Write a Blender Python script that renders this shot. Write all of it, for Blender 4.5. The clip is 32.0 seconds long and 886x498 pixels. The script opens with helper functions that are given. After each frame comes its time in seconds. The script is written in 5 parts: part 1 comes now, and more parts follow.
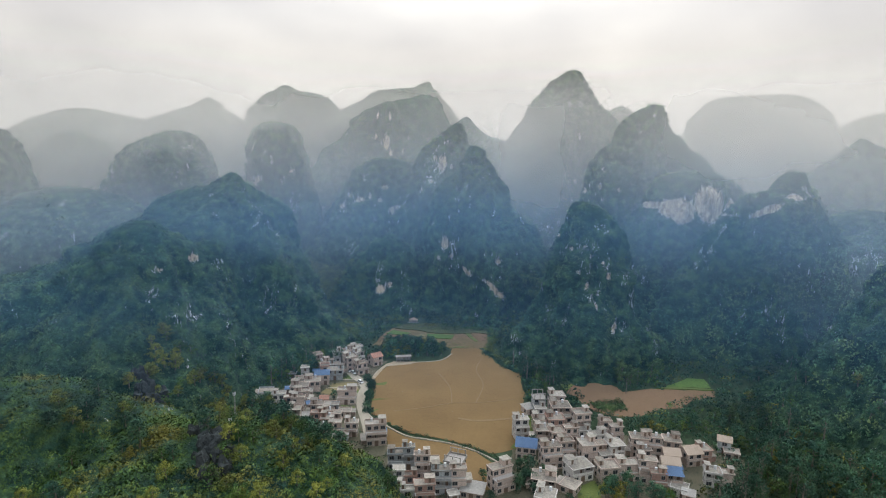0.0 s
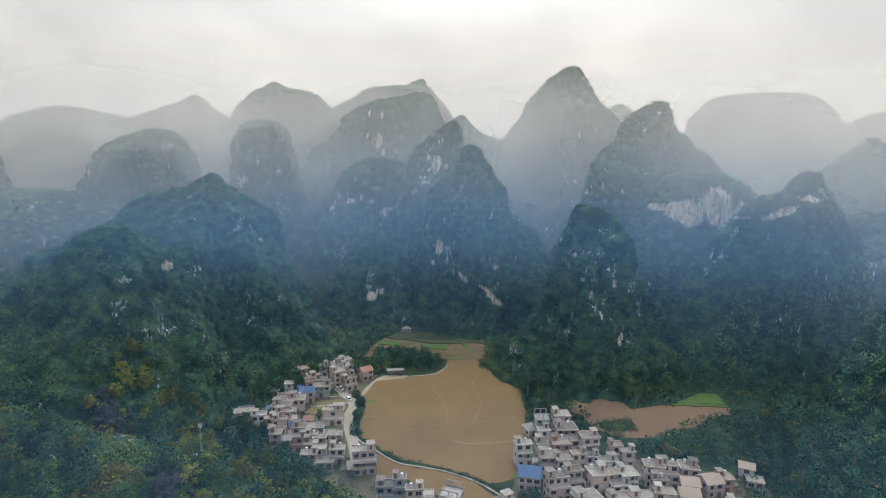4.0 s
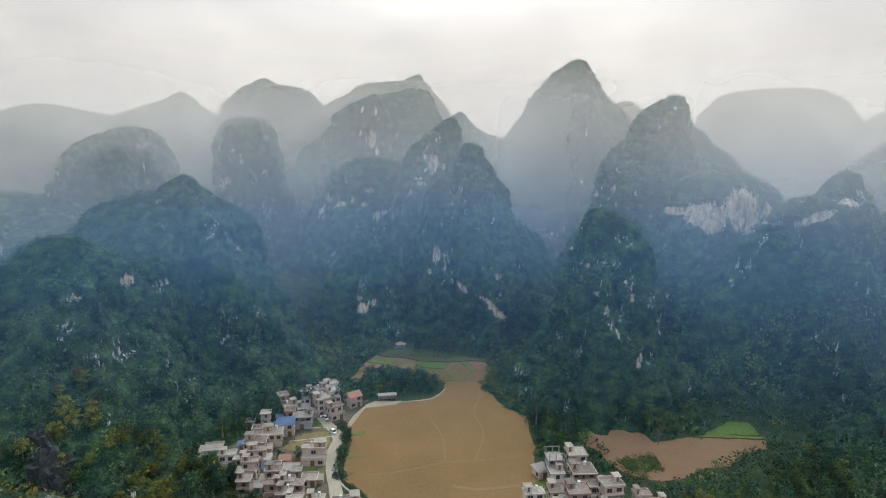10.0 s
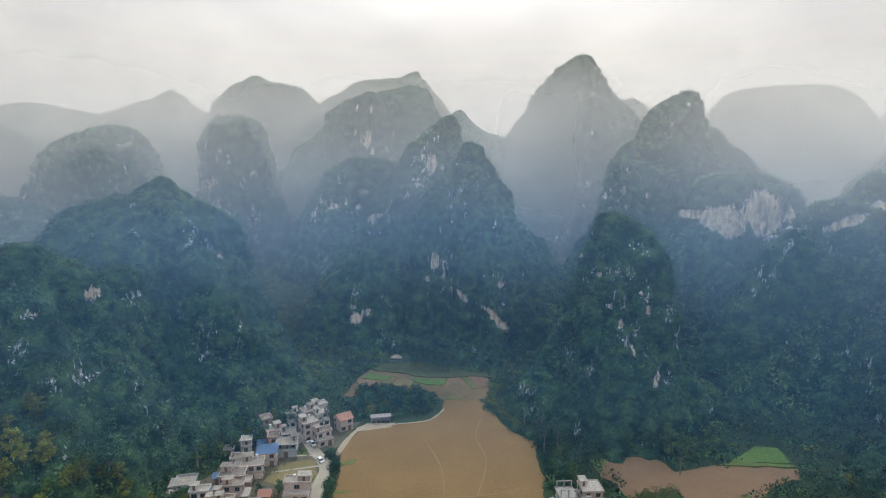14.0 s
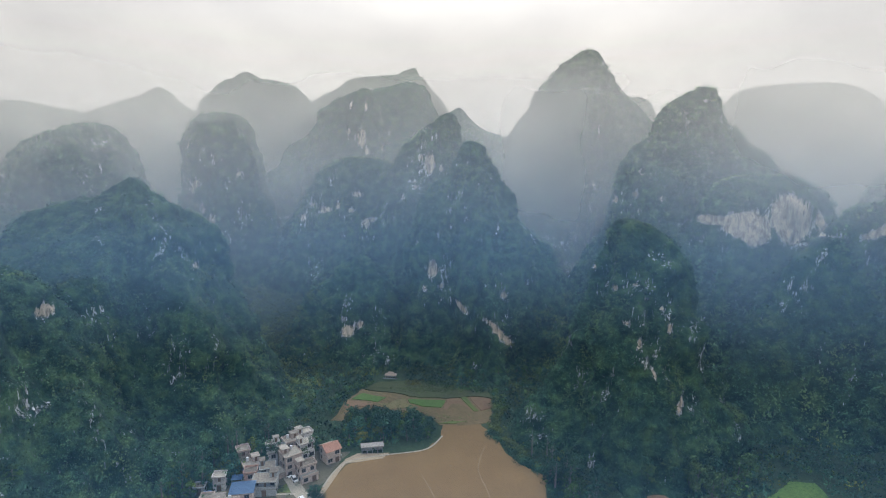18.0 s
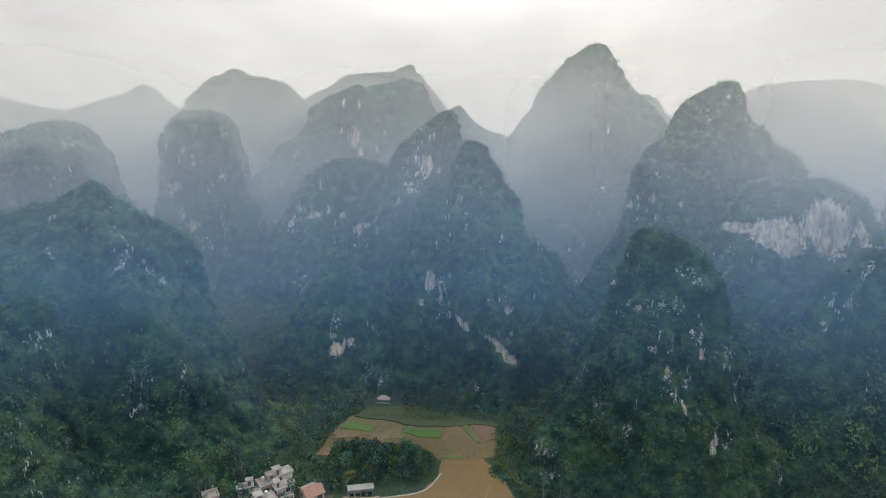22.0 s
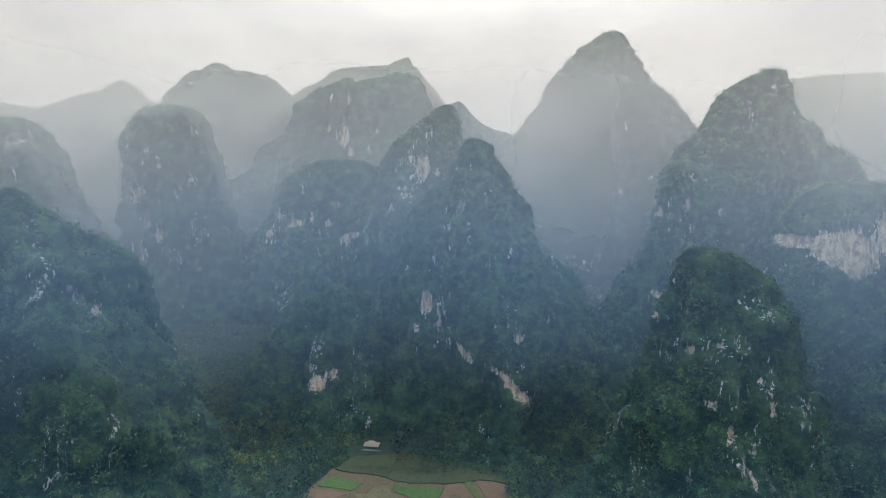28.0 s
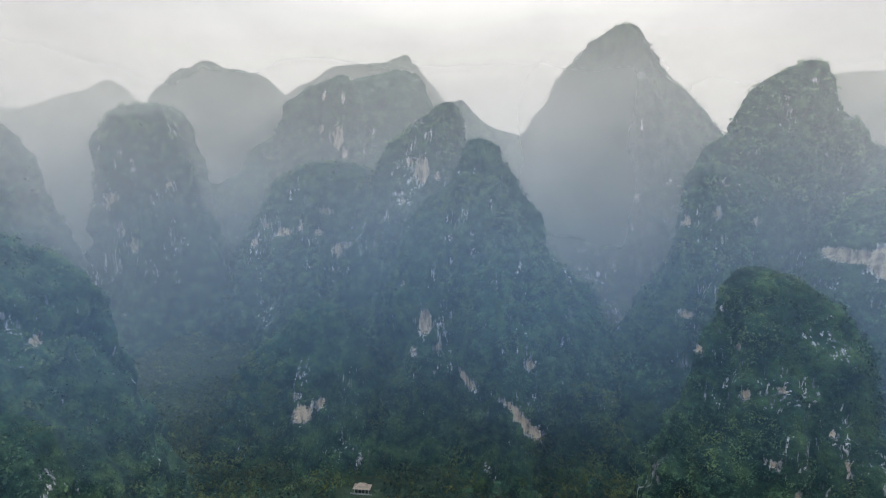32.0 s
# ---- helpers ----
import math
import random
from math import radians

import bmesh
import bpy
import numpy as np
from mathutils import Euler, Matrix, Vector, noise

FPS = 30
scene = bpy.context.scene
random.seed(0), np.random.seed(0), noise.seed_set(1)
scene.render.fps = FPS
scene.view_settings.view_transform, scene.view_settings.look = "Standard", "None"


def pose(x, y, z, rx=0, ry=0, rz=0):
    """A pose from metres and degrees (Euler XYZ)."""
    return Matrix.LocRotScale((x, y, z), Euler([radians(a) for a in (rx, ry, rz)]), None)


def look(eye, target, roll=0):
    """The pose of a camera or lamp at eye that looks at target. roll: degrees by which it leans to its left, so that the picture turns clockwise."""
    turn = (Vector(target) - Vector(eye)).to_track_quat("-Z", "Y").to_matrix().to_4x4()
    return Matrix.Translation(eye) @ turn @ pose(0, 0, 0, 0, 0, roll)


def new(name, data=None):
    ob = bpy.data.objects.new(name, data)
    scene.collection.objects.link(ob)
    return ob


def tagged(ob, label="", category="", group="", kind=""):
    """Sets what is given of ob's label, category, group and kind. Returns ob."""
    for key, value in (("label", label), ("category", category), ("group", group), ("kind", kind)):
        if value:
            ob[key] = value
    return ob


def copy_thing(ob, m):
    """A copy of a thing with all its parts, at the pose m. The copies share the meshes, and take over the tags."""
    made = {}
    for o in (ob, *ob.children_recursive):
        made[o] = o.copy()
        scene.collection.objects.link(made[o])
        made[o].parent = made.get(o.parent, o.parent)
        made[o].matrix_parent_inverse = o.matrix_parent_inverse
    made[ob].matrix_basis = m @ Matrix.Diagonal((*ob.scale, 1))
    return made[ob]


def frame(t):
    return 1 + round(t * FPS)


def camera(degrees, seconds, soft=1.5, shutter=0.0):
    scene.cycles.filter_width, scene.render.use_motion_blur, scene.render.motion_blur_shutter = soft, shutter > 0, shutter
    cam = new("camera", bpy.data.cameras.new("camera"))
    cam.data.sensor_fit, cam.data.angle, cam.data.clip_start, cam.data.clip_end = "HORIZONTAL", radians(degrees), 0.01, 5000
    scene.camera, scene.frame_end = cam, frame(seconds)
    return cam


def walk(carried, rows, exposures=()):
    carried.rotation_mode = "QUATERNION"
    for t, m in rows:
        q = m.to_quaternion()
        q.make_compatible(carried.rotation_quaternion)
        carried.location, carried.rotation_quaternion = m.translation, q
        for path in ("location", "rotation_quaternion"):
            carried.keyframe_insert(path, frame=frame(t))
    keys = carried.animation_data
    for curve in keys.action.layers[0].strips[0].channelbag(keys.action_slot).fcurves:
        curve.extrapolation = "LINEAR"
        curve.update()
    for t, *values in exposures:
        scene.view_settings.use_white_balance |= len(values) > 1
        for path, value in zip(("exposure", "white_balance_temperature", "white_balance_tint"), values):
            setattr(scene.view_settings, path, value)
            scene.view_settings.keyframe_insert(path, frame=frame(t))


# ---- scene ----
cam = camera(78.0, 32.0, 1.1)
PATH = [
    (0, (-0.176, -0.399, 119.695), (-0.203, 1.574, 119.372), 1.0),
    (0.5, (-0.279, 2.33, 119.737), (-0.306, 4.304, 119.414), 1.0),
    (1, (-0.305, 5.012, 119.755), (-0.332, 6.985, 119.431), 1.0),
    (1.5, (-0.335, 7.707, 119.774), (-0.361, 9.681, 119.45), 1.0),
    (2, (-0.378, 10.455, 119.84), (-0.396, 12.429, 119.516), 1.0),
    (2.5, (-0.375, 13.231, 119.877), (-0.384, 15.204, 119.552), 1.0),
    (3, (-0.433, 15.964, 119.85), (-0.441, 17.937, 119.525), 1.0),
    (3.5, (-0.432, 18.635, 119.823), (-0.44, 20.609, 119.498), 1.0),
    (5.5, (-0.21, 29.58, 119.685), (-0.216, 31.553, 119.36), 0.9),
    (6, (-0.178, 32.242, 119.699), (-0.184, 34.215, 119.374), 0.9),
    (6.5, (-0.209, 34.91, 119.733), (-0.214, 36.884, 119.408), 0.9),
    (7, (-0.228, 37.623, 119.755), (-0.232, 39.596, 119.429), 0.9),
    (7.5, (-0.238, 40.365, 119.756), (-0.241, 42.339, 119.43), 0.9),
    (8, (-0.233, 43.153, 119.749), (-0.235, 45.126, 119.423), 0.9),
    (8.5, (-0.145, 45.891, 119.735), (-0.148, 47.864, 119.409), 0.9),
    (9, (-0.041, 48.671, 119.707), (-0.044, 50.645, 119.382), 0.9),
    (9.5, (0.016, 51.446, 119.688), (0.013, 53.419, 119.363), 0.9),
    (10, (0.046, 54.292, 119.726), (0.044, 56.266, 119.4), 0.9),
    (10.5, (0.07, 57.048, 119.757), (0.069, 59.022, 119.431), 0.9),
    (11, (0.095, 59.815, 119.785), (0.094, 61.788, 119.459), 0.9),
    (11.5, (0.123, 62.609, 119.794), (0.122, 64.582, 119.468), 0.9),
    (12, (0.103, 65.442, 119.799), (0.103, 67.415, 119.474), 0.9),
    (12.5, (0.112, 68.367, 119.801), (0.113, 70.34, 119.475), 0.8),
    (13, (0.175, 71.341, 119.787), (0.175, 73.314, 119.461), 0.8),
    (13.5, (0.337, 74.315, 119.755), (0.337, 76.289, 119.43), 0.8),
    (14, (0.464, 77.392, 119.705), (0.464, 79.365, 119.379), 0.8),
    (14.5, (0.503, 80.43, 119.649), (0.503, 82.403, 119.324), 0.8),
    (16.5, (0.255, 92.994, 119.702), (0.259, 94.967, 119.377), 0.8),
    (17, (0.225, 96.265, 119.685), (0.232, 98.238, 119.36), 0.8),
    (17.5, (0.093, 99.584, 119.646), (0.101, 101.557, 119.321), 0.9),
    (18, (0.073, 102.921, 119.627), (0.081, 104.894, 119.303), 0.9),
    (18.5, (0.072, 106.433, 119.633), (0.081, 108.407, 119.309), 0.9),
    (19, (0.011, 109.975, 119.669), (0.022, 111.949, 119.344), 0.9),
    (19.5, (0.039, 113.466, 119.683), (0.051, 115.439, 119.358), 0.9),
    (20, (0.116, 116.939, 119.701), (0.127, 118.913, 119.377), 0.9),
    (20.5, (0.16, 120.429, 119.766), (0.171, 122.402, 119.443), 0.9),
    (21, (0.167, 123.981, 119.824), (0.178, 125.955, 119.502), 0.9),
    (21.5, (0.149, 127.677, 119.894), (0.162, 129.651, 119.571), 0.9),
    (22, (0.19, 131.335, 119.932), (0.203, 133.309, 119.61), 0.9),
    (22.5, (0.298, 134.977, 119.948), (0.311, 136.951, 119.626), 0.9),
    (23, (0.327, 138.523, 120.006), (0.34, 140.497, 119.684), 0.8),
    (23.5, (0.341, 142.134, 120.091), (0.355, 144.108, 119.768), 0.9),
    (24, (0.378, 145.74, 120.141), (0.391, 147.714, 119.818), 0.8),
    (24.5, (0.478, 149.341, 120.147), (0.491, 151.315, 119.824), 0.8),
    (25, (0.56, 152.933, 120.15), (0.573, 154.907, 119.828), 0.8),
    (25.5, (0.587, 156.478, 120.151), (0.601, 158.452, 119.83), 0.9),
    (27.5, (0.571, 170.787, 120.3), (0.588, 172.761, 119.979), 0.8),
    (28, (0.632, 174.29, 120.284), (0.648, 176.264, 119.963), 0.8),
    (28.5, (0.811, 177.701, 120.242), (0.826, 179.675, 119.923), 0.8),
    (29, (0.985, 181.126, 120.235), (0.998, 183.101, 119.917), 0.7),
    (29.5, (1.18, 184.652, 120.236), (1.192, 186.627, 119.919), 0.7),
    (30, (1.297, 188.141, 120.275), (1.307, 190.116, 119.959), 0.7),
    (30.5, (1.359, 191.8, 120.391), (1.369, 193.775, 120.073), 0.7),
    (31, (1.375, 195.384, 120.496), (1.385, 197.359, 120.179), 0.7),
    (31.5, (1.333, 198.881, 120.595), (1.343, 200.856, 120.278), 0.7),
    (32, (1.262, 202.2, 120.622), (1.272, 204.175, 120.308), 0.7),
]
walk(cam, [(t, look(eye, target, roll)) for t, eye, target, roll in PATH])

# ---------------- world, sun, exposure ----------------
world = bpy.data.worlds.new("overcast_sky")
scene.world = world
world.use_nodes = True
wn, wl = world.node_tree.nodes, world.node_tree.links
wn.clear()
w_out = wn.new("ShaderNodeOutputWorld")
w_bg = wn.new("ShaderNodeBackground")
w_bg2 = wn.new("ShaderNodeBackground")
w_add = wn.new("ShaderNodeMixShader")
w_add.inputs[0].default_value = 0.9
w_sky = wn.new("ShaderNodeTexSky")
w_sky.sky_type, w_sky.sun_disc = "NISHITA", False
w_sky.sun_elevation, w_sky.sun_rotation = radians(45), radians(17)
w_sky.air_density, w_sky.dust_density = 1.0, 4.0
w_bg.inputs["Strength"].default_value = 0.06
wl.new(w_sky.outputs[0], w_bg.inputs["Color"])
# cloud deck: pale grey with soft darker masses
w_tc = wn.new("ShaderNodeTexCoord")
w_map = wn.new("ShaderNodeMapping")
w_map.inputs["Scale"].default_value = (1.6, 1.6, 4.0)
w_noise = wn.new("ShaderNodeTexNoise")
w_noise.inputs["Scale"].default_value = 1.5
w_noise.inputs["Detail"].default_value = 4.0
w_noise.inputs["Roughness"].default_value = 0.45
w_ramp = wn.new("ShaderNodeValToRGB")
w_ramp.color_ramp.elements[0].position, w_ramp.color_ramp.elements[0].color = 0.36, (0.61, 0.59, 0.575, 1)
w_ramp.color_ramp.elements[1].position, w_ramp.color_ramp.elements[1].color = 0.62, (0.85, 0.815, 0.765, 1)
wl.new(w_tc.outputs["Generated"], w_map.inputs["Vector"])
wl.new(w_map.outputs[0], w_noise.inputs["Vector"])
wl.new(w_noise.outputs["Fac"], w_ramp.inputs["Fac"])
# an overcast sky grows brighter and bluer towards the zenith
w_sep = wn.new("ShaderNodeSeparateXYZ")
wl.new(w_tc.outputs["Generated"], w_sep.inputs[0])
w_up = wn.new("ShaderNodeValToRGB")
w_up.color_ramp.elements[0].position, w_up.color_ramp.elements[0].color = 0.18, (0.50, 0.50, 0.50, 1)
w_up.color_ramp.elements[1].position, w_up.color_ramp.elements[1].color = 0.95, (0.87, 0.99, 1.17, 1)
wl.new(w_sep.outputs["Z"], w_up.inputs["Fac"])
w_dbl = wn.new("ShaderNodeVectorMath")
w_dbl.operation = "SCALE"
w_dbl.inputs["Scale"].default_value = 2.0
wl.new(w_up.outputs[0], w_dbl.inputs[0])
w_mul = wn.new("ShaderNodeVectorMath")
w_mul.operation = "MULTIPLY"
wl.new(w_ramp.outputs[0], w_mul.inputs[0])
wl.new(w_dbl.outputs[0], w_mul.inputs[1])
wl.new(w_mul.outputs[0], w_bg2.inputs["Color"])
w_bg2.inputs["Strength"].default_value = 0.93
wl.new(w_bg.outputs[0], w_add.inputs[1])
wl.new(w_bg2.outputs[0], w_add.inputs[2])
wl.new(w_add.outputs[0], w_out.inputs["Surface"])

sun = new("sun", bpy.data.lights.new("sun", "SUN"))
sun.data.energy, sun.data.angle, sun.data.color = 1.5, radians(20), (1.0, 0.95, 0.88)
sun.matrix_world = look((88, 538, 300), (0, 250, 0))
scene.view_settings.exposure = 0.38
scene.cycles.transparent_max_bounces = 32

# ---------------- materials ----------------


def material(name, rough=0.9, metal=0.0):
    m = bpy.data.materials.new(name)
    m.use_nodes = True
    b = m.node_tree.nodes["Principled BSDF"]
    b.inputs["Roughness"].default_value, b.inputs["Metallic"].default_value = rough, metal
    b.inputs["Specular IOR Level"].default_value = 0.25
    return m, m.node_tree.nodes, m.node_tree.links, b


def noise_node(n, l, scale, detail=5, rough=0.55, coord="Object", stretch=(1, 1, 1)):
    tc, mp, nz = n.new("ShaderNodeTexCoord"), n.new("ShaderNodeMapping"), n.new("ShaderNodeTexNoise")
    mp.inputs["Scale"].default_value = stretch
    nz.inputs["Scale"].default_value, nz.inputs["Detail"].default_value, nz.inputs["Roughness"].default_value = scale, detail, rough
    if coord == "World":
        geo = n.new("ShaderNodeNewGeometry")
        l.new(geo.outputs["Position"], mp.inputs["Vector"])
    else:
        l.new(tc.outputs[coord], mp.inputs["Vector"])
    l.new(mp.outputs[0], nz.inputs["Vector"])
    return nz.outputs["Fac"]


def ramp(n, l, fac, stops):
    r = n.new("ShaderNodeValToRGB")
    while len(r.color_ramp.elements) < len(stops):
        r.color_ramp.elements.new(0.5)
    for e, (p, c) in zip(r.color_ramp.elements, stops):
        e.position, e.color = p, (*c, 1)
    l.new(fac, r.inputs["Fac"])
    return r.outputs["Color"]


def mix(n, l, fac, a, b, kind="MIX"):
    m = n.new("ShaderNodeMix")
    m.data_type, m.blend_type = "RGBA", kind
    for socket, v in ((m.inputs["Factor"], fac), (m.inputs[6], a), (m.inputs[7], b)):
        if isinstance(v, (int, float)):
            socket.default_value = v
        elif isinstance(v, tuple):
            socket.default_value = (*v, 1)
        else:
            l.new(v, socket)
    return m.outputs[2]


def maths(n, l, op, a, b=0.0, c=0.0):
    m = n.new("ShaderNodeMath")
    m.operation, m.use_clamp = op, False
    for socket, v in zip(m.inputs, (a, b, c)):
        if isinstance(v, (int, float)):
            socket.default_value = v
        else:
            l.new(v, socket)
    return m.outputs[0]


def bump(n, l, b, height, strength, dist):
    bp = n.new("ShaderNodeBump")
    bp.inputs["Strength"].default_value, bp.inputs["Distance"].default_value = strength, dist
    l.new(height, bp.inputs["Height"])
    l.new(bp.outputs[0], b.inputs["Normal"])


def two_scale(name, dark, light, big, small, rough=0.9, relief=0.3, dist=0.05, coord="World", stretch=(1, 1, 1), per_object=0.0):
    """A surface with large stains and fine grain."""
    m, n, l, b = material(name, rough)
    f1 = noise_node(n, l, big, 4, 0.6, coord, stretch)
    f2 = noise_node(n, l, small, 5, 0.65, coord, stretch)
    c = mix(n, l, maths(n, l, "MULTIPLY_ADD", f1, 1.6, -0.3), dark, light)
    c = mix(n, l, 0.55, c, ramp(n, l, f2, [(0.3, tuple(v * 0.55 for v in dark)), (0.7, tuple(min(1, v * 1.25) for v in light))]))
    if per_object:
        oi = n.new("ShaderNodeObjectInfo")
        hs = n.new("ShaderNodeHueSaturation")
        l.new(maths(n, l, "MULTIPLY_ADD", oi.outputs["Random"], per_object, 1 - per_object / 2), hs.inputs["Value"])
        l.new(c, hs.inputs["Color"])
        c = hs.outputs[0]
    l.new(c, b.inputs["Base Color"])
    bump(n, l, b, f2, relief, dist)
    return m


def leaf_material(name, dark, mid, light, accent=None, contrast=0.22):
    """Foliage: tone by clump and by leaf spray, with patches of other growth."""
    m, n, l, b = material(name, 0.75)
    geo = n.new("ShaderNodeNewGeometry")
    patch = noise_node(n, l, 0.06, 2, 0.5, "World")
    stand = noise_node(n, l, 0.022, 3, 0.55, "World")
    fine = noise_node(n, l, 0.17, 3, 0.55, "World")
    c = ramp(n, l, fine, [(0.34, dark), (0.50, mid), (0.66, light)])
    c = mix(n, l, maths(n, l, "MULTIPLY", geo.outputs["Random Per Island"], 0.45), c, mid)
    if accent:
        c = mix(n, l, ramp(n, l, patch, [(0.50, (0, 0, 0)), (0.64, (0.85, 0.85, 0.85))]), c, accent)
    hs = n.new("ShaderNodeHueSaturation")
    # stands of paler and deeper growth across the slopes
    tone = n.new("ShaderNodeMapRange")
    for k, v in zip((1, 2, 3, 4), (0.36, 0.64, 0.68, 1.35)):
        tone.inputs[k].default_value = v
    l.new(stand, tone.inputs[0])
    spread = maths(n, l, "MULTIPLY_ADD", geo.outputs["Random Per Island"], contrast, 1.02 - contrast / 2)
    l.new(maths(n, l, "MULTIPLY", spread, tone.outputs[0]), hs.inputs["Value"])
    l.new(c, hs.inputs["Color"])
    l.new(hs.outputs[0], b.inputs["Base Color"])
    return m


def hill_material():
    """Undergrowth and soil, with shade painted between the tufts, and bare limestone where the rock mask is set."""
    m, n, l, b = material("hillside", 0.95)
    at = n.new("ShaderNodeAttribute")
    at.attribute_name = "rock"
    edge = noise_node(n, l, 0.28, 6, 0.7, "World", (1, 1, 0.3))
    edge2 = noise_node(n, l, 1.1, 5, 0.7, "World", (1, 1, 0.16))
    fac = maths(n, l, "ADD", at.outputs["Fac"], maths(n, l, "MULTIPLY_ADD", edge, 2.4, -1.2))
    fac = maths(n, l, "ADD", fac, maths(n, l, "MULTIPLY_ADD", edge2, 3.0, -1.5))
    mask = ramp(n, l, fac, [(0.58, (0, 0, 0)), (0.72, (1, 1, 1))])
    streak = noise_node(n, l, 0.5, 6, 0.7, "World", (1, 1, 0.16))
    fine = noise_node(n, l, 0.17, 3, 0.55, "World")
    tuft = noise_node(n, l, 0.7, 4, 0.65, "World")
    tan = ramp(n, l, streak, [(0.30, (0.09, 0.085, 0.075)), (0.42, (0.24, 0.21, 0.17)), (0.55, (0.52, 0.44, 0.34)), (0.72, (0.56, 0.43, 0.29))])
    grey = ramp(n, l, streak, [(0.32, (0.06, 0.065, 0.07)), (0.46, (0.17, 0.18, 0.19)), (0.60, (0.48, 0.48, 0.47)), (0.75, (0.60, 0.59, 0.56))])
    rock = mix(n, l, ramp(n, l, at.outputs["Fac"], [(0.6, (0, 0, 0)), (0.85, (1, 1, 1))]), grey, tan)
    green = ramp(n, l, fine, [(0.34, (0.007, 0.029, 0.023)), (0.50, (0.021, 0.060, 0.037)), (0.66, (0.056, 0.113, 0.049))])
    # Gaps between tufts are painted near black, standing in for shade under leaves.
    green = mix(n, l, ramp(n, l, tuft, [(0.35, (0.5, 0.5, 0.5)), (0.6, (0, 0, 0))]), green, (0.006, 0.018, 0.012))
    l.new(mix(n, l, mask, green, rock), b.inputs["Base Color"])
    bump(n, l, b, maths(n, l, "ADD", streak, maths(n, l, "MULTIPLY", tuft, 1.5)), 0.8, 0.9)
    return m


M_HILL = hill_material()
M_LEAF = leaf_material("hill_foliage", (0.012, 0.042, 0.030), (0.036, 0.092, 0.050), (0.095, 0.172, 0.066), (0.095, 0.142, 0.048))
M_LEAF_NEAR = leaf_material("slope_foliage", (0.011, 0.034, 0.014), (0.038, 0.088, 0.020), (0.105, 0.165, 0.030), (0.165, 0.150, 0.028), 0.2)
M_TREE = leaf_material("tree_foliage", (0.011, 0.040, 0.030), (0.029, 0.082, 0.048), (0.072, 0.145, 0.063), None, 0.3)
M_BAMBOO = leaf_material("bamboo_foliage", (0.026, 0.060, 0.026), (0.058, 0.108, 0.036), (0.11, 0.16, 0.05))
M_YELLOW = leaf_material("autumn_foliage", (0.07, 0.095, 0.02), (0.142, 0.165, 0.03), (0.24, 0.25, 0.05), None, 0.3)
M_GULLY = leaf_material("hollow_foliage", (0.030, 0.062, 0.022), (0.085, 0.115, 0.034), (0.14, 0.18, 0.05), (0.12, 0.15, 0.045), 0.2)
M_BARK = two_scale("bark", (0.09, 0.078, 0.065), (0.21, 0.185, 0.155), 0.8, 6)
M_GROUND = two_scale("valley_ground", (0.014, 0.034, 0.018), (0.04, 0.068, 0.032), 0.05, 0.7, 0.95, 0.5, 0.3)
from mathutils.bvhtree import BVHTree

# ---------------- helpers for meshes ----------------


def mesh_of(name, verts, faces, mat, smooth=False):
    me = bpy.data.meshes.new(name)
    verts = np.asarray(verts, np.float32)
    faces = np.asarray(faces, np.int32)
    k = faces.shape[1]
    me.vertices.add(len(verts))
    me.vertices.foreach_set("co", verts.ravel())
    me.loops.add(faces.size)
    me.loops.foreach_set("vertex_index", faces.ravel())
    me.polygons.add(len(faces))
    me.polygons.foreach_set("loop_start", np.arange(0, faces.size, k, dtype=np.int32))
    me.update(calc_edges=True)
    if smooth:
        me.polygons.foreach_set("use_smooth", np.ones(len(faces), bool))
    if mat:
        me.materials.append(mat)
    return me


def part(name, bm, mat, parent, label=""):
    """Link a bmesh as one mesh object under a thing or a part."""
    me = bpy.data.meshes.new(name)
    bm.to_mesh(me)
    bm.free()
    me.materials.append(mat)
    ob = new(name, me)
    ob.parent = parent
    return tagged(ob, label)


def box(bm, x0, x1, y0, y1, z0, z1, bevel=0.0):
    vs = [bm.verts.new(p) for p in ((x0, y0, z0), (x1, y0, z0), (x1, y1, z0), (x0, y1, z0), (x0, y0, z1), (x1, y0, z1), (x1, y1, z1), (x0, y1, z1))]
    fs = [bm.faces.new([vs[i] for i in f]) for f in ((0, 3, 2, 1), (4, 5, 6, 7), (0, 1, 5, 4), (1, 2, 6, 5), (2, 3, 7, 6), (3, 0, 4, 7))]
    if bevel:
        bmesh.ops.bevel(bm, geom=list({e for f in fs for e in f.edges}), offset=bevel, segments=1, affect="EDGES")
    return bm


rng = np.random.default_rng(7)


def spray_clump(count, small, large, flat=0.8):
    """One clump of foliage: leaf sprays standing off a rough dome, about one unit across."""
    r = rng.normal(size=(count, 3))
    r /= np.linalg.norm(r, axis=1)[:, None]
    r[:, 2] = np.abs(r[:, 2]) * 1.1 - 0.25
    c = r * rng.uniform(0.28, 0.55, (count, 1)) * np.array([1, 1, flat])
    nrm = r + rng.normal(scale=0.3, size=(count, 3))
    nrm /= np.linalg.norm(nrm, axis=1)[:, None]
    u = np.cross(nrm, rng.normal(size=(count, 3)))
    u /= np.linalg.norm(u, axis=1)[:, None]
    v = np.cross(nrm, u)
    s = rng.uniform(small, large, (count, 1))
    q = np.stack([c - u * s * 0.9, c - v * s * 0.6 + nrm * s * 0.25, c + u * s, c + v * s * 0.75 + nrm * s * 0.2], 1)
    q += rng.normal(scale=0.03, size=q.shape)
    out = r + np.array([0, 0, 0.25]) + rng.normal(scale=0.12, size=r.shape)
    out /= np.linalg.norm(out, axis=1)[:, None]
    return q.reshape(-1, 3), np.repeat(out, 4, 0)


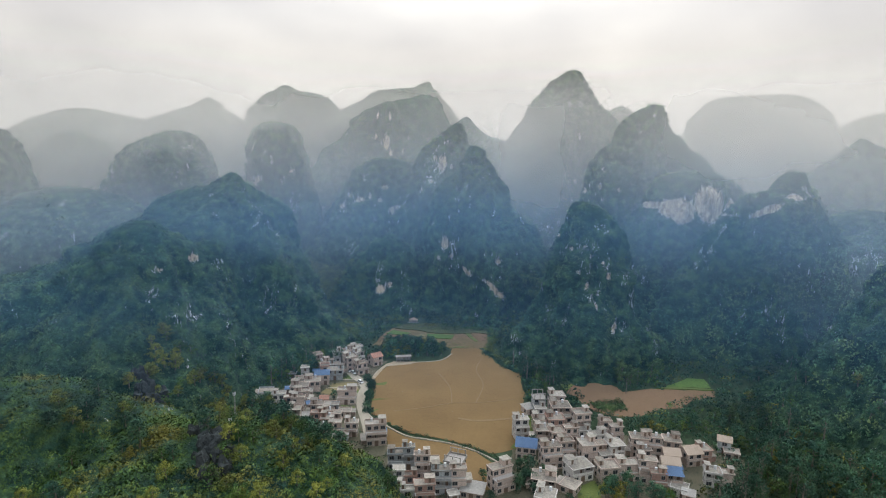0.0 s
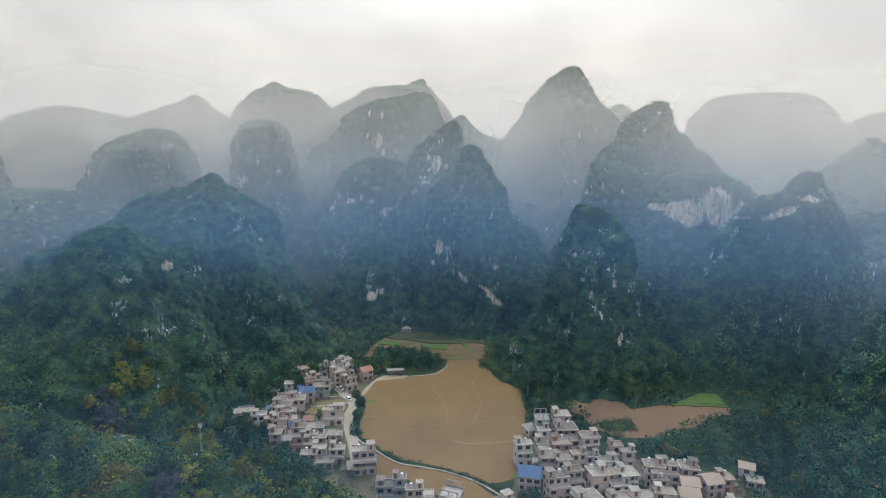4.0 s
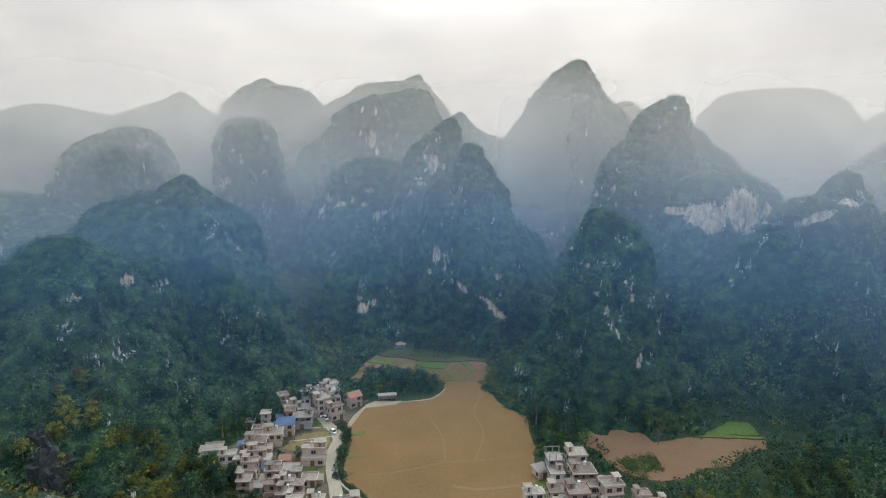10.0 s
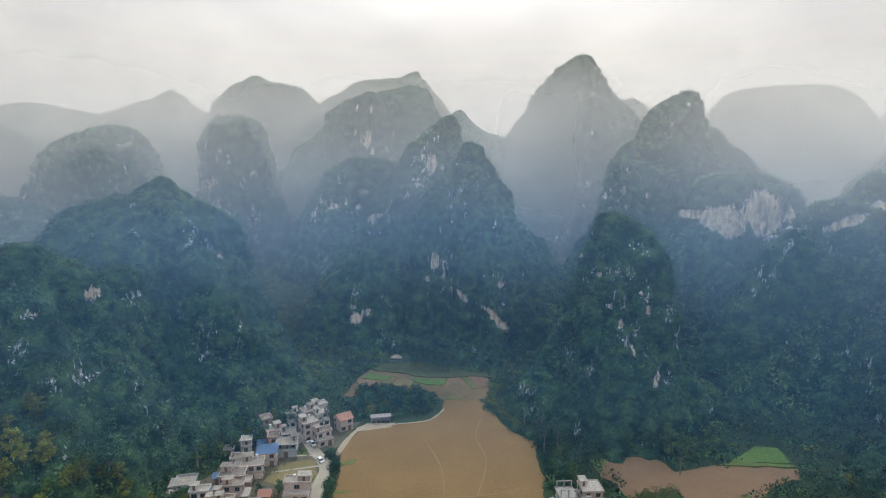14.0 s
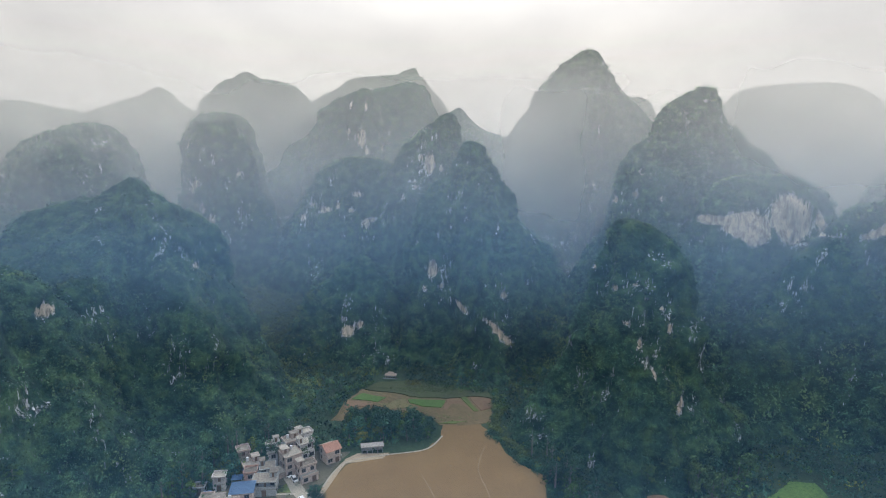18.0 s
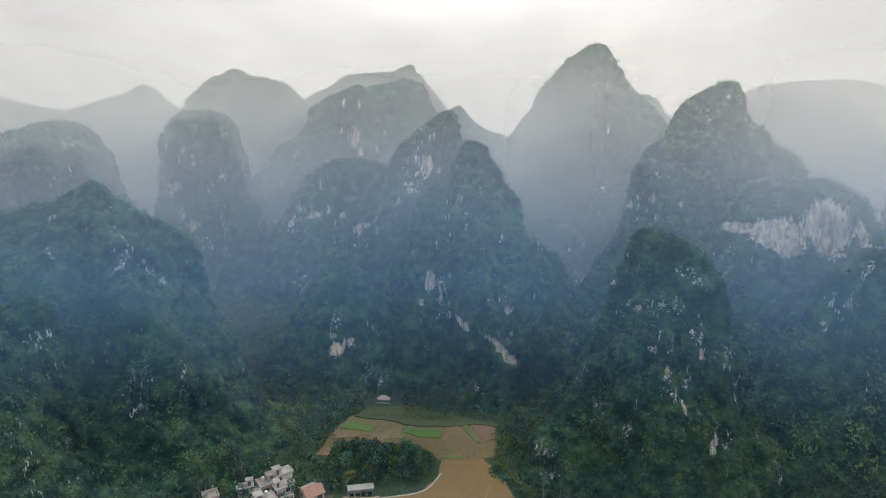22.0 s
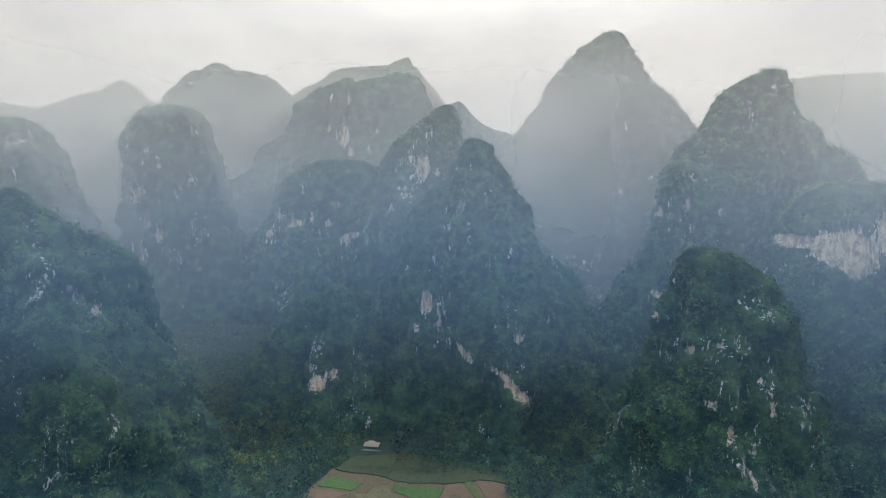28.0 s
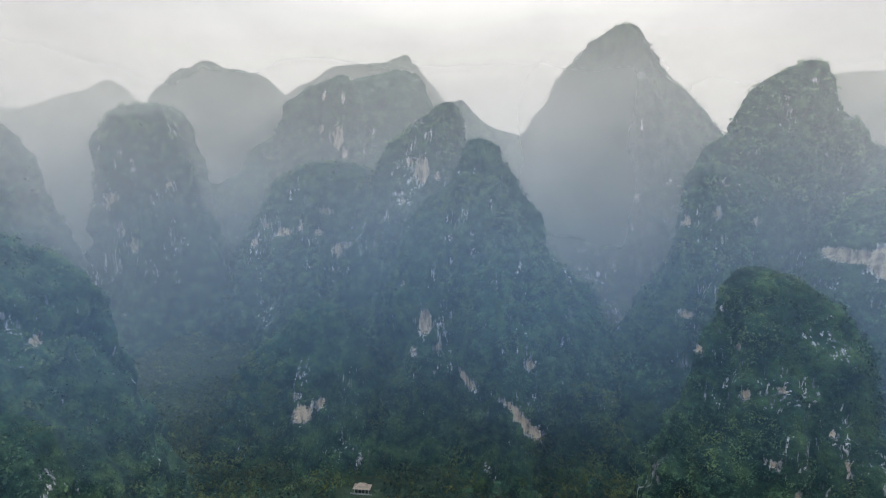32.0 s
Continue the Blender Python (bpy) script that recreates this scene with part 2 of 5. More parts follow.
GRAIN = {
    "fine": [spray_clump(44, 0.03, 0.085) for _ in range(10)],
    "medium": [spray_clump(25, 0.045, 0.105) for _ in range(10)],
    "tree": [spray_clump(20, 0.06, 0.155) for _ in range(10)],
    "coarse": [spray_clump(13, 0.075, 0.165) for _ in range(10)],
}


def foliage(name, points, sizes, mat, parent=None, grain="medium", slope=None):
    """Many clumps joined into one mesh of leaf sprays."""
    verts, turned, kinds = [], [], GRAIN[grain]
    for (base, nrm), idx in ((kinds[k], np.arange(k, len(points), len(kinds))) for k in range(len(kinds))):
        if not len(idx):
            continue
        a = rng.uniform(0, 2 * np.pi, len(idx))
        ca, sa = np.cos(a)[:, None], np.sin(a)[:, None]
        x = base[None, :, 0] * ca - base[None, :, 1] * sa
        y = base[None, :, 0] * sa + base[None, :, 1] * ca
        z = np.repeat(base[None, :, 2], len(idx), 0) * rng.uniform(0.75, 1.35, (len(idx), 1))
        p = np.stack([x, y, z], 2) * sizes[idx][:, None, None] + points[idx][:, None, :]
        verts.append(p.reshape(-1, 3))
        face = np.stack([nrm[None, :, 0] * ca - nrm[None, :, 1] * sa, nrm[None, :, 0] * sa + nrm[None, :, 1] * ca, np.repeat(nrm[None, :, 2], len(idx), 0)], 2)
        if slope is not None:
            face = 0.6 * face + 0.6 * slope[idx][:, None, :] + np.array([0, 0, 0.35])
            face /= np.linalg.norm(face, axis=2)[:, :, None]
        turned.append(face.reshape(-1, 3))
    verts = np.concatenate(verts)
    faces = np.arange(len(verts)).reshape(-1, 4)
    me = mesh_of(name, verts, faces, mat, True)
    # leaves of one crown shade as one rounded mass
    me.attributes.new("custom_normal", "FLOAT_VECTOR", "POINT").data.foreach_set("vector", np.concatenate(turned).astype(np.float32).ravel())
    ob = new(name, me)
    ob.parent = parent
    return ob


# ---------------- ground ----------------


def fbm(x, y, z, octaves=4):
    return noise.fractal((x, y, z), 1.0, 2.0, octaves)


def lift(x, y):
    """Height of the valley floor, which climbs to the saddles behind."""
    d = max(0.0, min(y, 368) - 335) / 60
    rise = d ** 2 * 9 * max(0.0, 1 - abs(x + 5) / 160)
    side = max(0.0, abs(x - 20) - 130) / 100
    up = max(0.0, min(y, 560) - 388)
    return rise + min(1.0, side) ** 2 * 6 + 0.25 * up * min(1.0, up / 30) + 0.04 * fbm(x * 0.02, y * 0.02, 3)


def ground_sheet():
    near = [-180 + 4 * i for i in range(101)]
    xs = [-4500, -2500, -1400, -800, -500, -330, -250] + near + [290, 370, 520, 800, 1400, 2500, 4500]
    ys = [-3000, -1500, -700, -300, -120, -20] + [40 + 4 * i for i in range(101)] + [490, 560, 700, 1000, 1600, 2800, 4700]
    verts = [(x, y, lift(x, y)) for y in ys for x in xs]
    n = len(xs)
    faces = [(j * n + i, j * n + i + 1, (j + 1) * n + i + 1, (j + 1) * n + i) for j in range(len(ys) - 1) for i in range(n - 1)]
    ob = new("ground", mesh_of("ground", verts, faces, M_GROUND, True))
    return tagged(ob, "dark green and brown scrubby valley floor", "ground", kind="structure")


ground_sheet()


def inside(p, poly):
    hit, j = False, len(poly) - 1
    for i in range(len(poly)):
        (x0, y0), (x1, y1) = poly[i], poly[j]
        if (y0 > p[1]) != (y1 > p[1]) and p[0] < (x1 - x0) * (p[1] - y0) / (y1 - y0) + x0:
            hit = not hit
        j = i
    return hit


def patch_of_land(name, outline, mat, z, label, category, wobble=1.2, step=2.5):
    """A flat piece of land with an uneven edge, laid on the ground."""
    pts, m = [], len(outline)
    for k in range(m):
        a, b = Vector(outline[k]), Vector(outline[(k + 1) % m])
        c = max(2, int((b - a).length / step))
        for i in range(c):
            p = a.lerp(b, i / c)
            pts.append((p.x + wobble * fbm(p.x * 0.11, p.y * 0.11, 1), p.y + wobble * fbm(p.x * 0.11, p.y * 0.11, 9)))
    bm = bmesh.new()
    top = [bm.verts.new((x, y, lift(x, y) + z)) for x, y in pts]
    low = [bm.verts.new((x, y, lift(x, y) - 0.3)) for x, y in pts]
    bm.faces.new(top)
    for k in range(len(pts)):
        bm.faces.new((low[k], low[(k + 1) % len(pts)], top[(k + 1) % len(pts)], top[k]))
    bmesh.ops.recalc_face_normals(bm, faces=bm.faces)
    bmesh.ops.triangulate(bm, faces=[f for f in bm.faces if len(f.verts) > 4])
    me = bpy.data.meshes.new(name)
    bm.to_mesh(me)
    bm.free()
    me.materials.append(mat)
    return tagged(new(name, me), label, category, kind="structure")


# ---------------- hills ----------------
SLOPES = []


def slope_at(x, y):
    """Height of the highest hillside over that spot."""
    hits = [t.ray_cast(Vector((x, y, 400)), Vector((0, 0, -1)))[0] for t in SLOPES]
    return max([h.z for h in hits if h] + [lift(x, y)])


def lattice_noise(p, seed=0):
    """Smooth noise between -1 and 1 at an array of places."""
    q = np.floor(p).astype(np.int64)
    f = p - q
    f = f * f * f * (f * (f * 6 - 15) + 10)
    out = np.zeros(p.shape[0])
    for dx in (0, 1):
        for dy in (0, 1):
            for dz in (0, 1):
                h = ((q[:, 0] + dx) * 73856093) ^ ((q[:, 1] + dy) * 19349663) ^ ((q[:, 2] + dz) * 83492791) ^ (seed * 7919 + 17)
                h = (h ^ (h >> 13)) * 1274126177 & 0x7FFFFFFF
                h = ((h ^ (h >> 16)) & 0xFFFF) / 32767.5 - 1
                w = (f[:, 0] if dx else 1 - f[:, 0]) * (f[:, 1] if dy else 1 - f[:, 1]) * (f[:, 2] if dz else 1 - f[:, 2])
                out += h * w
    return out


def layered(p, scale, seed=0, octaves=3):
    total, amp = 0, 1.0
    for k in range(octaves):
        total = total + amp * lattice_noise(p * scale * 2 ** k, seed + k)
        amp *= 0.5
    return total


def half_width(prof, drop, side):
    """Half-width of a hill at depths below its top; side 1: left, 2: right."""
    d = np.array([0.0] + [r[0] for r in prof])
    w = np.array([0.0] + [r[side] for r in prof])
    out = np.interp(drop, d, w) + np.maximum(0, drop - d[-1]) * 0.8
    return np.where(drop < d[1], w[1] * np.sqrt(np.clip(drop / d[1], 0, 1)), out)


def hill(x, y, top, prof, front=1.0, back=0.45, rough=0.06, step=3.0, label="", rocks=(), crag=0.0, foot=-2.0, bare_below=1.0, clump=4.0, cover=1.0, leaf=None, grain="coarse", relief=2.0, crowns=0.9, cell=4.0, specks=0, flare=9.0, seed=0):
    """A karst hill: rings from the foot to the rounded top. prof: (metres below the top, half-width left, half-width right);
    rocks: bare scars (x, z, half-width, half-height, turn in degrees)."""
    height = top - foot
    mid = float(half_width(prof, np.array([height * 0.5]), 1)[0] + half_width(prof, np.array([height * 0.5]), 2)[0])
    around = max(48, min(420, int(mid * 1.9 / step)))
    low = np.linspace(height, 0.0, max(16, int(height * 1.25 / step)))
    drops = np.concatenate([low[low > 3], [2.2, 1.4, 0.7, 0.25, 0.03]])
    rings = len(drops)
    dice = random.Random(seed)
    rocks = [(*(r if len(r) == 5 else (*r, 0)), 1.7 if r[2] > 7 else 1.25 if r[2] > 3 else 1.1) for r in rocks]
    # thinly wooded steep spots, where pale rock shows through in streaks
    for _ in range(specks):
        d = dice.uniform(0.10, 0.80) * (top - 6)
        wl_, wr_ = (float(half_width(prof, np.array([d]), k)[0]) for k in (1, 2))
        rocks.append((x + dice.uniform(-0.85 * wl_, 0.85 * wr_), top - d, dice.uniform(1.6, 4.5), dice.uniform(2.0, 6.0), dice.uniform(-25, 25), 0.42))
    drop = np.repeat(drops, around)
    ang = np.tile(2 * np.pi * np.arange(around) / around, rings)
    c, s = np.cos(ang), np.sin(ang)
    skirt = flare * np.clip(1 - (top - drop) / 26, 0, 1) ** 2
    rl, rr = half_width(prof, drop, 1) + skirt, half_width(prof, drop, 2) + skirt
    rx = np.where(c > 0, rr, rl)
    ry = 0.5 * (rl + rr) * np.where(s < 0, front, back)
    r = 1 / np.sqrt((c / np.maximum(rx, 0.3)) ** 2 + (s / np.maximum(ry, 0.3)) ** 2)
    # spurs and gullies run down the face
    r = r * (1 + 0.26 * np.abs(s) * np.minimum(1, drop / 20) * layered(np.stack([c * 1.9, s * 1.9, drop * 0.012], 1), 1.0, seed + 41))
    p = np.stack([x + r * c, y + r * s, top - drop], 1)
    settle = np.minimum(1, drop / 14)
    ribs = layered(p * [1, 1, 0.3], 0.05, seed)
    lumps = layered(p * [1, 1, 0.8], 0.1, seed + 5, 2)
    crown = np.abs(lattice_noise(p / cell, seed + 9)) + 0.6 * np.abs(lattice_noise(p / cell * 2.1, seed + 11))
    out = r * rough * layered(p, 0.016, seed + 3) * settle + relief * settle * (1.3 * ribs + 0.9 * lumps) + crowns * (crown - 0.45) * np.minimum(1, drop / 3 + 0.2)
    out = out - (0.25 * relief + (0.2 * clump if cover else 0)) * np.minimum(1, drop / 12)
    m = np.zeros(len(p))
    u0, v0 = p[:, 0] + out * c, p[:, 2] + 0.35 * out
    for qx, qz, hw, hh, turn, full in rocks:
        ca, sa = math.cos(radians(turn)), math.sin(radians(turn))
        u, v = (u0 - qx) * ca + (v0 - qz) * sa, -(u0 - qx) * sa + (v0 - qz) * ca
        near = np.argmin((u0 - qx) ** 2 + (v0 - qz) ** 2 + 1e6 * (s > 0.3))
        deep = (p[:, 1] - p[near, 1]) / (1.5 * max(hw, hh))
        m = np.maximum(m, np.where(s < 0.3, full - 0.6 * full * ((u / hw) ** 2 + (v / hh) ** 2 + deep ** 2), 0))
    wild = lattice_noise(p * [0.09, 0.09, 0.05], seed + 21) + 0.4 * lattice_noise(p * [0.3, 0.3, 0.12], seed + 23)
    m = np.where(drop > 8, np.maximum(m, np.clip((wild - 0.45) * 1.4 + crag, 0, 0.42)), m)
    m = np.clip(m, 0, 1.3)
    # bare faces stand back from the foliage and are fluted from top to bottom
    bare = np.clip((m - 0.45) / 0.3, 0, 1)
    out = out - bare * (0.8 * crowns + 0.7 * lattice_noise(p * [0.45, 0.45, 0.05], seed + 31))
    verts = np.stack([p[:, 0] + out * c, p[:, 1] + out * s, p[:, 2] + 0.35 * out], 1)
    verts = np.concatenate([verts, [[x, y, verts[-around:, 2].mean() + 0.05]]])
    rock = np.append(m, 0.0)
    i, j = np.meshgrid(np.arange(around), np.arange(rings - 1))
    i, j = i.ravel(), j.ravel()
    faces = np.stack([j * around + i, j * around + (i + 1) % around, (j + 1) * around + (i + 1) % around, (j + 1) * around + i], 1)
    last, k = (rings - 1) * around, np.arange(around)
    cap = np.stack([last + k, last + (k + 1) % around, np.full(around, len(verts) - 1), np.full(around, len(verts) - 1)], 1)
    me = bpy.data.meshes.new("karst_hill")
    me.from_pydata(verts.tolist(), [], faces.tolist() + cap[:, :3].tolist())
    me.polygons.foreach_set("use_smooth", np.ones(len(me.polygons), bool))
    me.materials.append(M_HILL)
    me.attributes.new("rock", "FLOAT", "POINT").data.foreach_set("value", rock.astype(np.float32))
    ob = tagged(new("karst_hill", me), label, "hill", "karst hills", "structure")
    if y < 540:
        SLOPES.append(BVHTree.FromPolygons(verts.tolist(), faces.tolist()))
    if not cover:
        return ob
    # forest cover
    V, F = verts, faces
    A, B, C, D = (V[F[:, k]] for k in range(4))
    nrm = np.cross(C - A, D - B)
    area = 0.5 * np.linalg.norm(nrm, axis=1)
    nrm /= np.maximum(np.linalg.norm(nrm, axis=1), 1e-6)[:, None]
    facing = (nrm[:, 1] < 0.2) | (nrm[:, 2] > 0.75)
    bald = rock[F].mean(1)
    open_ = bald < 0.30
    w = area * facing * np.clip(1.05 - 2.4 * bald, 0.04, 1) * np.clip((A[:, 2] - bare_below) / (40 if bare_below > 30 else 1), 0, 1) * (np.abs(A[:, 0]) < 14 + 0.86 * A[:, 1])
    count = int(cover * w.sum() / (0.72 * clump) ** 2)
    pick = np.minimum(np.searchsorted(np.cumsum(w) / w.sum(), (np.arange(count) + rng.uniform(size=count)) / count), len(F) - 1)
    rng.shuffle(pick)
    u, v = rng.uniform(size=(count, 1)), rng.uniform(size=(count, 1))
    P = A[pick] * (1 - u) * (1 - v) + B[pick] * u * (1 - v) + C[pick] * u * v + D[pick] * (1 - u) * v
    S = clump * np.minimum(rng.lognormal(-0.08, 0.42, count), 1.7) * np.where(P[:, 2] > top - height * 0.06, 0.75, 1.0) * np.where(open_[pick], 1.0, 0.5)
    P = P + nrm[pick] * (0.08 * S - 0.1 * clump)[:, None] + np.array([0, 0, 1]) * (S * 0.05)[:, None]
    f = foliage("forest", P, S, leaf or M_LEAF, ob, grain, nrm[pick])
    tagged(f, "dense dark green subtropical scrub and small trees", kind="stuff")
    return ob


# far ranges first, then the nearer hills
FAR = dict(step=5, crowns=1.7, cell=7, cover=0.0, relief=3.0)
MIST_HILL = dict(step=2.8, crowns=1.9, cell=5.5, clump=3.4, cover=0.6, bare_below=60, relief=3.2, rough=0.09)
hill(-571, 850, 188, [(1, 8, 20), (5, 20, 44), (12, 30, 72), (20, 40, 112), (30, 50, 126), (45, 79, 140), (110, 138, 199)], label="distant long misty ridge below the clouds", seed=4, **FAR)
hill(-349, 800, 202, [(1, 5, 3), (5, 15, 10), (12, 25, 16), (18, 36, 20), (26, 62, 38), (35, 80, 49), (60, 100, 66), (110, 140, 100)], label="distant misty karst peak with pointed top", rocks=[(-376, 137, 5, 9), (-390, 109, 5, 5), (-374, 126, 2.5, 6)], specks=6, seed=3, **FAR)
hill(-223, 745, 213, [(1, 4, 6), (4, 9.7, 11), (9, 14, 18), (10.5, 15, 45), (14, 18, 52), (18, 21, 56), (30, 32, 68), (45, 46, 84), (60, 58, 96), (110, 90, 130)], label="tall misty hill with a pointed end and a flat shoulder", rocks=[(-180, 162, 4, 1.6), (-198, 166, 3, 1.6)], specks=5, seed=5, **FAR)
hill(-32, 735, 219, [(1, 5, 1.2), (4, 15, 3), (10, 24, 7), (14, 62, 9.5), (18, 70, 12), (24, 76, 16), (34, 100, 25), (60, 130, 48), (110, 170, 90)], label="twin-topped misty peak in the far range", seed=8, **FAR)
hill(16, 637, 168, [(1, 4, 2), (4, 8.5, 5), (8, 13, 7), (15, 20, 14), (24, 28, 35), (35, 38, 52), (80, 60, 80)], label="small far crag beside a saddle", seed=10, **FAR)
hill(217, 733, 192, [(1, 4, 4), (4, 10, 11), (10, 14, 17), (20, 20, 24), (35, 26, 33), (80, 45, 60)], label="small distant misty peak between two larger ones", seed=13, **FAR)
hill(420, 740, 209, [(1, 20, 8), (3, 66, 16), (6, 85, 22), (12, 97, 31), (20, 105, 41), (32, 116, 54), (50, 123, 64), (75, 128, 75), (120, 139, 96)], label="distant flat-topped misty mountain", seed=14, **FAR)
hill(603, 800, 193, [(1, 10, 12), (4, 28, 34), (12, 42, 50), (25, 55, 70), (45, 66, 88), (100, 92, 138)], label="distant pale mountain at the valley's side", seed=32, **FAR)
hill(81, 960, 150, [(5, 120, 140), (60, 200, 220)], label="far misty saddle ridge closing the valley", seed=16, **FAR)
hill(-426, 500, 144, [(1, 6, 5), (4, 18, 15), (10, 28, 26), (18, 40, 33), (26, 48, 36), (40, 60, 39), (80, 90, 50)], label="hazy steep karst dome at the valley's side", seed=33, **MIST_HILL)
hill(-415, 600, 143, [(1, 6, 7), (4, 13, 18), (10, 17, 33), (18, 23, 43), (26, 29, 51), (40, 45, 58), (80, 75, 68)], label="hazy forested karst dome in the far range", seed=1, **MIST_HILL)
hill(-250, 500, 141, [(1, 8, 11), (4, 15, 16), (10, 25, 22), (18, 36, 29), (26, 42, 33), (40, 48, 37), (70, 58, 45), (110, 70, 56)], label="hazy rounded karst hill beside a pillar hill", rocks=[(-206, 76, 2.1, 4.7)], specks=8, seed=2, **MIST_HILL)
hill(-167, 525, 151, [(1, 12, 12), (4, 17, 20), (10, 21, 28), (18, 24, 33), (30, 26, 37), (50, 27, 41), (75, 31, 47), (110, 42, 56)], front=0.9, label="steep pillar-like karst hill with pale rock streaks", rocks=[(-179, 96, 1.9, 6), (-174, 83, 1.5, 8), (-168, 74, 3.2, 6), (-180, 128, 1.2, 7), (-148, 107, 1.6, 6), (-164, 66, 2.5, 2), (-176, 100, 1.6, 4), (-186, 114, 1.9, 4.5), (-162, 115, 1.2, 2.5)], specks=16, seed=6, **MIST_HILL)
hill(-69, 600, 180, [(1, 5, 4), (5, 12, 8), (10, 27, 10), (18, 40, 12), (30, 44, 14), (45, 49, 16), (60, 52, 20), (90, 58, 30), (120, 66, 44)], front=0.7, label="misty karst tower with pale cliff scars", rocks=[(-70, 137, 5, 10), (-65, 126, 3, 5), (-79, 164, 1.6, 5), (-66, 164, 1.6, 5), (-53, 157, 1.6, 5), (-110, 125, 2.3, 3.4), (-96, 126, 1.9, 3.8), (-81, 142, 2.3, 3.8), (-52, 128, 1.6, 4.6)], crag=0.08, specks=10, seed=7, **MIST_HILL)
hill(122, 577, 211, [(2, 8, 6), (6, 15, 11), (14, 25, 16.5), (25, 33.5, 25), (40, 48, 35), (55, 56, 46), (70, 73, 58), (90, 88, 68), (110, 100, 77), (150, 120, 94)], front=0.7, label="tallest cone-shaped karst peak, dark and misty", rocks=[(67.6, 127, 1.4, 4.3), (75, 122, 1.1, 3), (97, 133, 3, 2.1), (118, 102, 3, 1.8), (104, 107, 3.6, 1.2), (64, 119, 1.8, 1.8)], specks=8, seed=12, **MIST_HILL)
hill(377, 520, 145, [(1, 4, 4), (4, 8, 10), (8, 11, 15), (14, 18, 22), (22, 30, 30), (35, 44, 42), (80, 68, 82)], label="misty dark hill with a knobbed top", specks=6, seed=15, **MIST_HILL)
BACK = dict(step=2.0, crowns=1.6, cell=4.6, grain="coarse", clump=3.1, cover=1.0, bare_below=30, relief=2.8)
hill(4, 500, 152, [(1, 3, 5), (4, 8, 7), (10, 17, 9), (18, 26, 13), (28, 34, 17), (40, 42, 22), (60, 52, 30), (100, 72, 44)], front=0.5, label="crag with a pale cliff scar behind the central hill", rocks=[(-34, 95, 2.4, 8), (-27, 92, 1.6, 5), (-19, 102, 1.6, 4), (-9, 117, 4.1, 9), (-1, 114, 2.4, 3), (-15, 121, 1.6, 3), (-22, 103.5, 1.6, 2.4)], crag=0.1, specks=14, seed=9, **BACK)
hill(-66, 515, 120, [(1, 8, 20), (5, 16, 30), (12, 27, 36), (22, 36, 42), (35, 43, 46), (50, 49, 50), (70, 58, 56), (100, 82, 70)], front=0.62, label="broad dark karst hill with scattered white scars", rocks=[(-60, 94, 6, 2.4), (-83, 83, 5.4, 3), (-100, 77, 3.6, 3), (-53, 74, 3.6, 4.8), (-74, 86, 2.4, 3.6), (-65, 82, 3, 2.4), (-92, 86, 3, 2.4), (-48, 77, 2.4, 2.4)], crag=0.18, specks=34, seed=11, **BACK)
hill(157.5, 442, 165, [(1, 5, 6), (5, 13, 8), (10, 21.5, 10.5), (16, 29, 14), (24, 35, 19), (34, 43.5, 25), (38, 46, 40), (44, 48, 46), (60, 50, 54), (110, 54, 76)], front=0.4, label="leaning dark karst peak with a steep side", specks=8, seed=17, **BACK)
hill(111, 428, 122, [(1, 4, 6), (5, 6, 22), (12, 8, 33), (22, 9, 42), (35, 11, 50), (50, 17, 56), (70, 32, 62), (110, 56, 80)], front=0.42, label="dark scrubby shoulder with pale rock scars", rocks=[(103, 120, 1.3, 2.2), (101.4, 116, 1, 4), (99.5, 108, 1, 3.3), (116, 113.7, 3.1, 1.1, -40), (102, 98, 3.1, 2.7), (113, 101.5, 2.2, 2.7), (127.5, 99.4, 2.4, 3.1), (109, 96, 1.2, 1), (115, 91.4, 1.2, 1.8), (99, 62.3, 3.6, 1.8)], crag=0.08, specks=10, seed=20, **BACK)
hill(182, 397, 114, [(1, 26, 5), (4, 36, 12), (8, 41, 17), (15, 47, 25), (25, 52, 31), (40, 60, 41), (70, 68, 60)], front=0.55, label="hill with a broad pale limestone cliff", step=1.7, clump=3.2, cover=1.1, crowns=1.0, rocks=[(140, 91, 8, 2.6), (157, 88, 9.3, 9.3), (175.6, 92.4, 9.3, 13), (192, 90, 5.8, 8.7), (151, 89, 8.7, 6.4), (188, 50, 6.9, 2.5)], grain="coarse", relief=2.4, specks=8, seed=18)
hill(215, 350, 116, [(1, 6, 7), (4, 10, 9), (8, 14, 11), (12, 19, 14), (16, 34, 16), (25, 43, 21), (45, 56, 30), (112, 84, 60)], front=0.45, label="low hill with a pale rock band across it", step=2.2, clump=3.2, cover=1.1, rocks=[(211, 100.5, 7, 2.4), (194, 92, 9.8, 2.1, 25), (178, 88, 7.7, 1.6), (222, 101, 1.5, 2)], grain="coarse", relief=2.4, specks=4, seed=19)
hill(-310, 440, 92, [(6, 40, 40), (30, 90, 80), (90, 130, 120)], label="hazy wooded slope behind the flank hill", step=3.2, clump=3.8, cover=0.6, bare_below=40, seed=34)
hill(306, 410, 88, [(6, 26, 26), (30, 60, 60), (80, 90, 90)], label="dark wooded hill beyond the flank", step=3.2, clump=3.8, cover=0.7, bare_below=35, seed=29)
